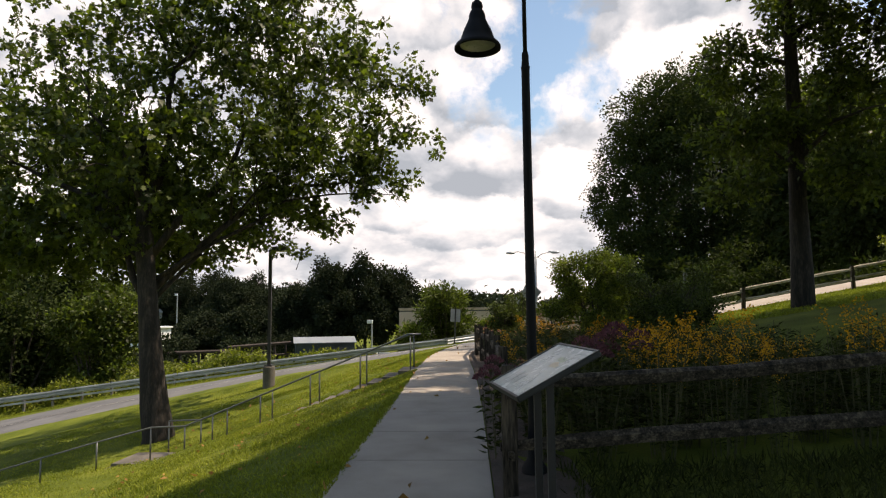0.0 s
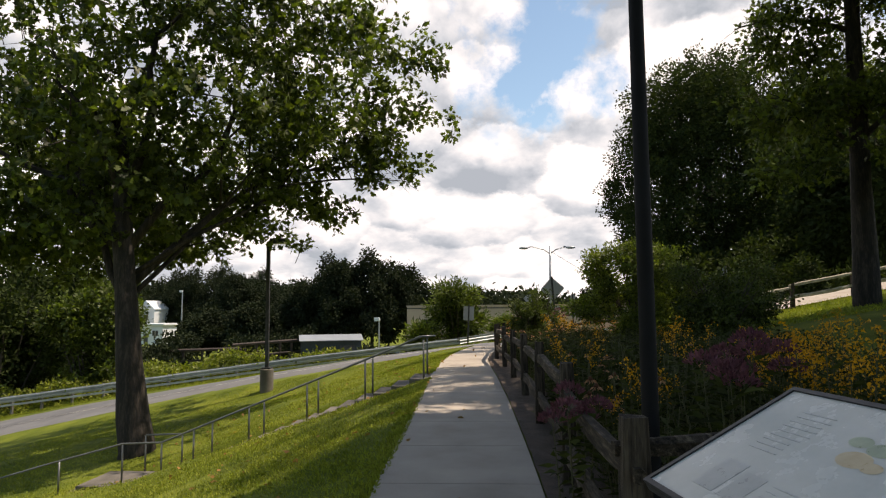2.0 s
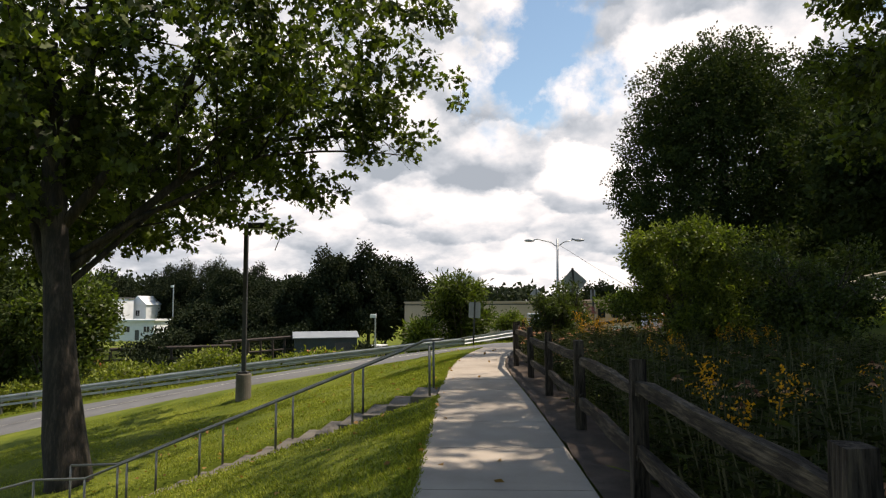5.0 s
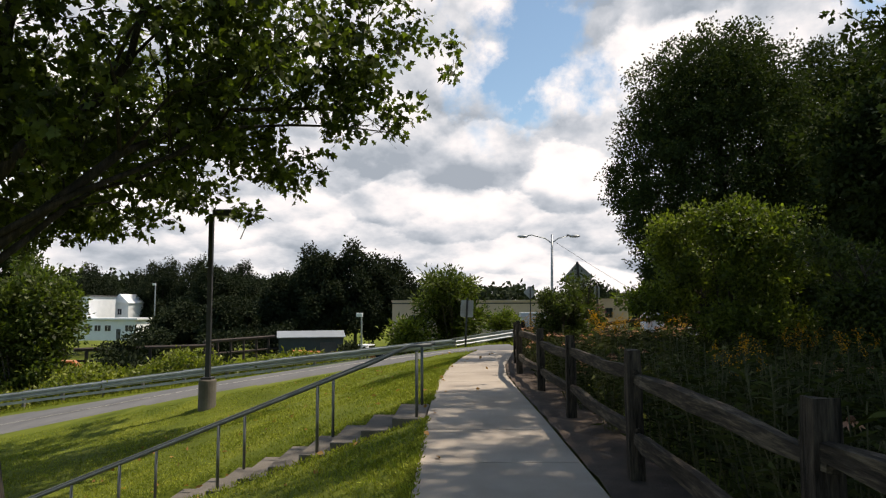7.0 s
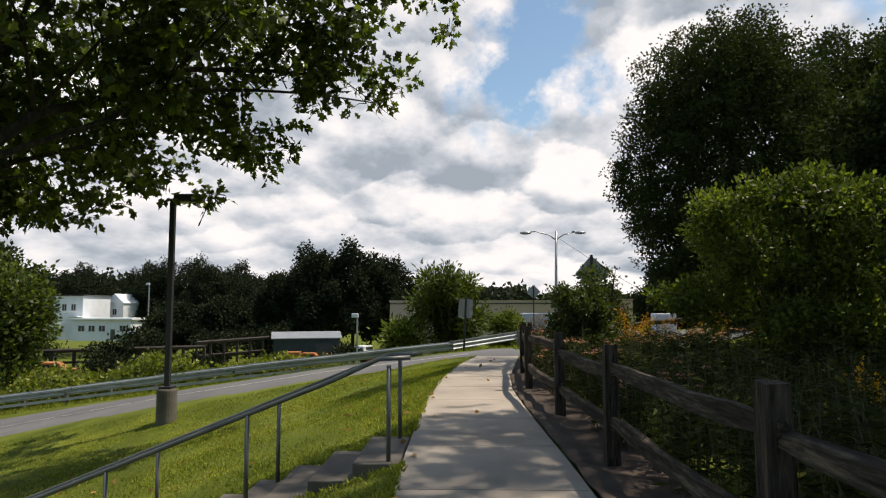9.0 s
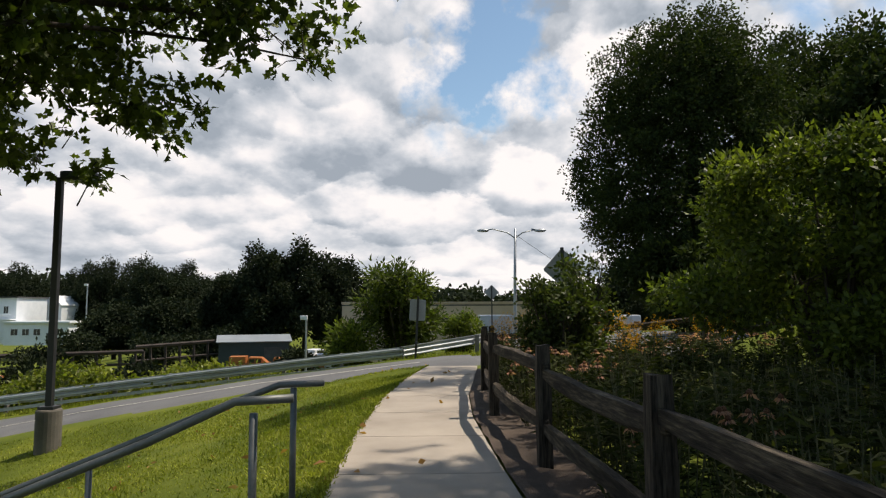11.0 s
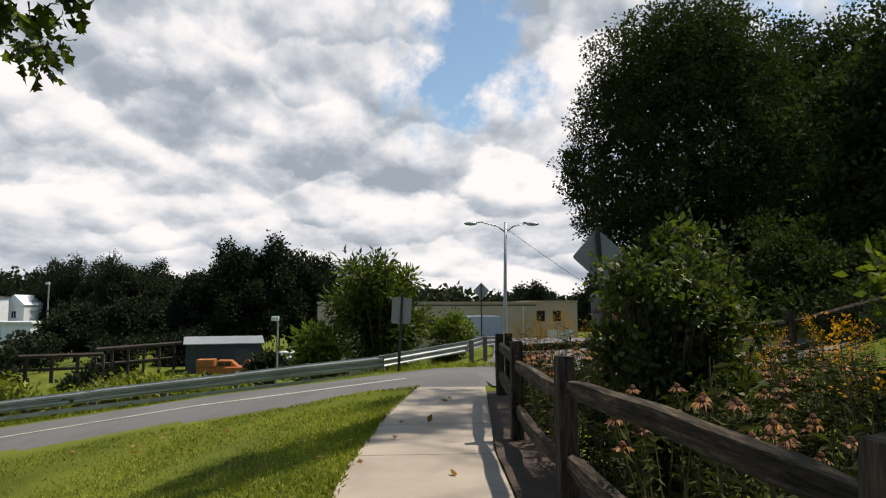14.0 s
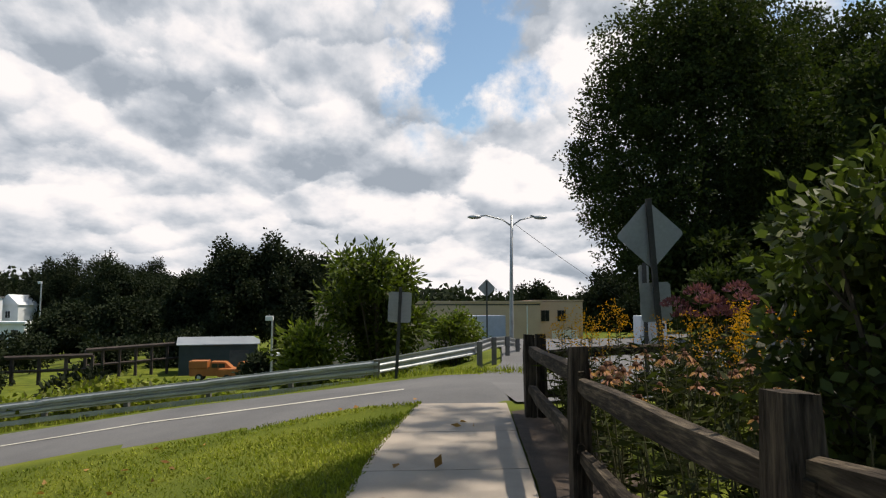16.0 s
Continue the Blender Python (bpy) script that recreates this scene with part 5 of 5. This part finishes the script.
# ---- buildings ----
def bx(name, parent, material, x0, y0, z0, x1, y1, z1, label="", bevel=0.0):
    bm = bmesh.new()
    box(bm, x0, y0, z0, x1, y1, z1, bevel)
    return part(name, bm, material, parent, label)


def window(parent, x, y, z, w, h, side=False, frame_mat=None):
    """A window set in a wall: dark pane, frame and sill."""
    fm = frame_mat or M_WHITE
    d = 0.06
    if side:
        g = bx("window", parent, fm, x - d, y - w / 2 - 0.06, z - h / 2 - 0.06, x + 0.03, y + w / 2 + 0.06, z + h / 2 + 0.06)
        bx("pane", g, M_DARKW, x + 0.02, y - w / 2, z - h / 2, x + 0.04, y + w / 2, z + h / 2)
    else:
        g = bx("window", parent, fm, x - w / 2 - 0.06, y - d, z - h / 2 - 0.06, x + w / 2 + 0.06, y + 0.03, z + h / 2 + 0.06)
        bx("pane", g, M_DARKW, x - w / 2, y - d - 0.012, z - h / 2, x + w / 2, y - d, z + h / 2)
        bx("mullion", g, fm, x - 0.03, y - d - 0.02, z - h / 2, x + 0.03, y - d - 0.013, z + h / 2)


def shed():
    t = thing("shed", "dark green metal shed with a pale low-pitched roof", "shed", (-23.2, 103.5, -6.6), 16.0)
    w, d, e, r = 4.4, 3.2, 3.5, 4.15
    bm = bmesh.new()
    v = [bm.verts.new(p) for p in ((-w, -d, 0), (w, -d, 0), (w, d, 0), (-w, d, 0), (-w, -d, e), (w, -d, e), (w, d, e), (-w, d, e), (-w, 0, r), (w, 0, r))]
    for f in ((0, 1, 5, 4), (2, 3, 7, 6), (1, 2, 6, 9, 5), (3, 0, 4, 8, 7)):
        bm.faces.new([v[i] for i in f])
    part("wall", bm, M_SHEDW, t)
    for s in (-1, 1):
        bm = bmesh.new()
        q = [bm.verts.new(p) for p in ((-w - 0.3, s * (d + 0.3), e - 0.05), (w + 0.3, s * (d + 0.3), e - 0.05), (w + 0.3, 0, r + 0.06), (-w - 0.3, 0, r + 0.06), (-w - 0.3, s * (d + 0.3), e + 0.06), (w + 0.3, s * (d + 0.3), e + 0.06), (w + 0.3, 0, r + 0.17), (-w - 0.3, 0, r + 0.17))]
        for f in ((0, 1, 2, 3), (4, 5, 6, 7), (0, 1, 5, 4), (1, 2, 6, 5), (3, 0, 4, 7)):
            bm.faces.new([q[i] for i in f])
        bmesh.ops.recalc_face_normals(bm, faces=bm.faces)
        part("roof_slope", bm, M_ROOF, t, "pale grey metal roof slope")
    for i in range(14):
        bx("siding_rib", t, M_SHEDW, -w + 0.6 * i + 0.2, -d - 0.03, 0, -w + 0.6 * i + 0.26, -d, e - 0.1)
    bx("door", t, M_ROOFD, 1.2, -d - 0.05, 0, 3.4, -d - 0.032, 2.8, "dark roller door")


def tan_building():
    t = thing("building", "long low tan-rendered flat-roofed building with dark windows", "building")
    y = 95.0
    bx("wall", t, M_TAN, -10.5, y, -7, 15.0, y + 14, 1.75)
    bx("parapet", t, M_TAN, -10.6, y - 0.1, 1.753, 15.1, y + 14.1, 1.95, "thin tan roof coping")
    bx("wall", t, M_TAN, 15.003, y + 4, -7, 21.0, y + 18, 1.9, "paler tan side block")
    bx("parapet", t, M_TAN, 14.95, y + 3.9, 1.953, 21.1, y + 18.1, 2.1)
    bx("dark_band", t, M_ROOFD, -10.5, y - 0.03, 1.45, 15.0, y - 0.003, 1.6)
    for x in (-7.0, -2.0, 3.0, 9.2):
        window(t, x, y, -0.8, 1.9, 1.5, frame_mat=M_ROOFD)
    for yy in (y + 1.2, y + 3.0):
        window(t, 15.0, yy, -0.4, 1.1, 1.8, True, frame_mat=M_ROOFD)
    for x in (16.4, 18.4):
        window(t, x, y + 4, 0.2, 0.9, 1.2, frame_mat=M_ROOFD)
    bx("roller_door", t, M_WHITE, 17.2, y + 3.94, -4.6, 20.4, y + 3.99, -1.5, "white roller door")
    bx("downpipe", t, M_WHITE, 13.4, y - 0.12, -6, 13.52, y - 0.01, 1.4)


def white_building():
    t = thing("building", "white two-storey building with an outside staircase and low wing", "building", (-88.5, 163.7, -6.6))
    bx("wall", t, M_WHITE, -14.0, 0, 0, -2.0, 12, 10.2)
    bx("flat_roof", t, M_ROOFD, -14.3, -0.3, 10.203, -1.7, 12.3, 10.5, "dark flat roof edge")
    bx("wall", t, M_WHITE, -1.997, -4.0, 0, 11.6, 3.49, 4.7, "white single-storey wing")
    bx("flat_roof", t, M_WHITE, -2.4, -4.6, 4.703, 12.1, 3.6, 5.1, "white overhanging roof of the wing")
    bx("balcony", t, M_WHITE, -5.0, -2.0, 5.4, -2.01, -0.003, 5.6)
    for i in range(10):
        bx("stair_tread", t, M_WHITE, 0.55 * i - 8.6, -2.0, 5.2 - 0.5 * i, 0.55 * i - 8.05, -0.8, 5.3 - 0.5 * i)
    bm = bmesh.new()
    tube(bm, [(-8.6, -2.05, 6.3), (-3.1, -2.05, 1.3)], 0.09, 6)
    part("stair_rail", bm, M_WHITE, t)
    bm = bmesh.new()
    tube(bm, [(-5.0, -2.05, 6.5), (-2.0, -2.05, 6.5)], 0.08, 6)
    part("balcony_rail", bm, M_WHITE, t)
    for x, z in ((-4.2, 7.6), (-6.4, 7.6), (-10.0, 7.4)):
        window(t, x, 0, z, 1.0, 1.5)
    for x in (0.2, 2.6, 5.0, 9.8):
        window(t, x, -4.0, 2.8, 1.4, 1.3)
    bx("door", t, M_ROOFD, 7.0, -4.06, 0.2, 8.0, -4.003, 2.6, "dark door of the wing")
    g = thing("house", "small white gabled house behind the flat-roofed building", "house", (-90.0, 177.0, -6.6))
    bx("wall", g, M_WHITE, -2.2, 0, 0, 2.2, 8, 8.6)
    bm = bmesh.new()
    v = [bm.verts.new(p) for p in ((-2.5, -0.4, 8.603), (2.5, -0.4, 8.603), (0, -0.4, 11.0), (-2.5, 8.4, 8.603), (2.5, 8.4, 8.603), (0, 8.4, 11.0))]
    for f in ((0, 1, 2), (5, 4, 3), (0, 2, 5, 3), (1, 4, 5, 2), (0, 3, 4, 1)):
        bm.faces.new([v[i] for i in f])
    part("roof", bm, M_WHITE, g, "white gable and pale roof")
    window(g, 0, 0, 6.4, 1.0, 1.5)


shed()
tan_building()
white_building()


def trestle(name, a, b, h, n, label):
    """A dark steel parapet on posts."""
    t = thing(name, label, "railing", group="steel parapets")
    a, b = Vector(a), Vector(b)
    for k, hh in enumerate((0.0, h)):
        bm = bmesh.new()
        tube(bm, [a + Vector((0, 0, hh)), b + Vector((0, 0, hh))], 0.24 if k else 0.16, 6)
        part("beam", bm, M_RUST, t)
    for i in range(n + 1):
        p = a.lerp(b, i / n)
        bm = bmesh.new()
        box(bm, p.x - 0.14, p.y - 0.14, -6.8, p.x + 0.14, p.y + 0.14, p.z + h)
        part("post", bm, M_RUST, t)


trestle("trestle", (-62, 86, -5.6), (-33, 92, -5.1), 1.4, 12, "dark rusty steel parapet with upright posts")
trestle("trestle", (-36, 97, -5.2), (-24.5, 105, -4.6), 1.7, 8, "dark rusty steel parapet ending at the shed")


def pickup(x, y, turn, label, bed):
    t = thing("truck", label, "truck", (x, y, -6.6), turn, group="orange trucks")
    bm = bmesh.new()
    prof = [(-2.9, 0.55), (2.7, 0.55), (2.8, 0.95), (2.65, 1.25), (1.45, 1.35), (0.75, 2.0), (-0.75, 2.05), (-0.9, 1.35), (-2.9, 1.35)]
    l = [bm.verts.new((p, -0.98, z)) for p, z in prof]
    r = [bm.verts.new((p, 0.98, z)) for p, z in prof]
    bm.faces.new(l)
    bm.faces.new(r[::-1])
    for i in range(len(prof)):
        bm.faces.new((l[i], r[i], r[(i + 1) % len(prof)], l[(i + 1) % len(prof)]))
    bmesh.ops.recalc_face_normals(bm, faces=bm.faces)
    bmesh.ops.bevel(bm, geom=list(bm.edges), offset=0.06, segments=2, affect="EDGES")
    part("body", bm, M_ORANGE, t)
    for s in (-1, 1):
        for x0, x1 in ((-0.62, 0.0), (0.08, 0.75)):
            bx("side_window", t, M_DARKW, x0, s * 1.0 - 0.012, 1.42, x1, s * 1.0 + 0.012, 1.85)
    bx("bumper", t, M_CAR, 2.78, -0.95, 0.5, 2.92, 0.95, 0.75)
    if bed:
        bx("bed_box", t, M_ORANGE, -2.95, -1.02, 1.36, -1.05, 1.02, 2.15, "tall orange side boards", 0.03)
    for px in (-1.9, 1.75):
        for s in (-1, 1):
            bm = bmesh.new()
            tube(bm, [(px, s * 0.78, 0.40), (px, s * 1.03, 0.40)], 0.40, 16)
            w = part("wheel", bm, M_TYRE, t)
            bm = bmesh.new()
            tube(bm, [(px, s * 1.03, 0.40), (px, s * 1.05, 0.40)], 0.2, 12)
            part("hub", bm, M_CAR, w)


pickup(-20.6, 94.2, 6, "orange pickup truck with tall side boards beside the shed", True)
pickup(-17.4, 93.2, 4, "orange crew-cab pickup truck in the yard", False)
pickup(-15.6, 96.5, 12, "orange pickup truck parked against the shed", False)
pickup(-44.5, 80.0, 20, "orange truck half hidden behind the weeds", False)


def car(x, y, z, turn, label, paint, van=False):
    t = thing("car", label, "car", (x, y, z), turn, group="parked cars")
    h = 2.1 if van else 1.45
    prof = [(-2.2, 0.35), (2.15, 0.35), (2.2, 0.75), (1.4, 0.95), (0.7, h), (-1.5 if not van else -2.1, h), (-2.2, 0.95)]
    bm = bmesh.new()
    l = [bm.verts.new((p, -0.88, q)) for p, q in prof]
    r = [bm.verts.new((p, 0.88, q)) for p, q in prof]
    bm.faces.new(l)
    bm.faces.new(r[::-1])
    for i in range(len(prof)):
        bm.faces.new((l[i], r[i], r[(i + 1) % len(prof)], l[(i + 1) % len(prof)]))
    bmesh.ops.recalc_face_normals(bm, faces=bm.faces)
    bmesh.ops.bevel(bm, geom=list(bm.edges), offset=0.07, segments=2, affect="EDGES")
    part("body", bm, paint, t)
    for s in (-1, 1):
        bx("side_window", t, M_DARKW, -1.3, s * 0.885 - 0.01, 0.98, 0.75, s * 0.885 + 0.01, h - 0.15)
    for px in (-1.4, 1.35):
        for s in (-1, 1):
            bm = bmesh.new()
            tube(bm, [(px, s * 0.7, 0.33), (px, s * 0.92, 0.33)], 0.33, 14)
            part("wheel", bm, M_TYRE, t)


for i, (x, y, turn, paint, van) in enumerate(((-17.0, 103, 80, M_WHITE, True), (-14.6, 101, 75, M_CAR, False), (-12.8, 98, 10, M_WHITE, True), (-10.2, 96, 5, M_CAR, False), (-15.6, 108, 70, M_WHITE, True))):
    car(x, y, -6.6, turn, "white van in the yard" if van else "silver car parked in the yard", paint, van)
car(-62, 140, -6.6, 10, "dark car parked far off by the trees", M_ROOFD)
car(-57, 141, -6.6, 15, "dark car parked far off by the trees", M_ROOFD)
car(-50.5, 205, 1.2, 15, "pale car parked on the far hillside", M_CAR)


def pole(x, y, z0, z1, r, label, material=M_GALV, head=False):
    t = thing("pole", label, "pole", (x, y, z0), group="poles in the valley")
    bm = bmesh.new()
    tube(bm, [(0, 0, -0.3), (0, 0, z1 - z0)], [r, r * 0.7], 8)
    part("shaft", bm, material, t)
    if head:
        bm = bmesh.new()
        box(bm, -0.55, -0.16, z1 - z0 - 0.35, 0.10, 0.16, z1 - z0 + 0.05, 0.06)
        part("lamp_head", bm, M_WHITE, t, "white boxy head")


pole(-11.5, 75.8, -6.6, 0.5, 0.11, "pale grey pole with a white camera head", M_GALV, True)
pole(-33.2, 137.6, -6.6, 6.2, 0.14, "thin grey utility pole before the dark trees")
pole(-60.5, 134.0, -6.6, 5.6, 0.16, "weathered utility pole with a short lamp arm", M_GALV, True)


def cable(a, b, sag, label):
    bm = bmesh.new()
    a, b = Vector(a), Vector(b)
    tube(bm, [a.lerp(b, i / 10) - Vector((0, 0, sag * 4 * (i / 10) * (1 - i / 10))) for i in range(11)], 0.014, 5)
    tagged(part("overhead_cable", bm, M_BLACK, smooth=True), label, "cable")


cable((5.6, 57.7, 6.1), (14.6, 66.0, 1.9), 0.1, "thin black cable running down from the lamp post")

# roadside cabinet and trailer across the junction
t = thing("utility_cabinet", "pale grey metal cabinet beside the junction", "cabinet", (10.6, 50.0, land_z(10.6, 50.0)))
bx("body", t, M_WHITE, -0.6, -0.5, 0, 0.6, 0.5, 1.35, "", 0.03)
bx("door", t, M_CAR, -0.5, -0.53, 0.12, 0.1, -0.503, 1.25)
bx("dark_vent", t, M_DARKW, 0.2, -0.53, 0.75, 0.5, -0.503, 1.0)
t = thing("box_trailer", "small pale blue box trailer down the street", "trailer", (5.6, 70.0, land_z(5.6, 70.0)))
bx("body", t, M_CAR, -1.5, -1.0, 0.5, 1.3, 1.6, 2.2, "", 0.05)
for s in (-1, 1):
    bm = bmesh.new()
    tube(bm, [(s * 1.0, -0.9, 0.35), (s * 1.0, 1.0, 0.35)], 0.35, 12)
    part("wheel", bm, M_TYRE, t)
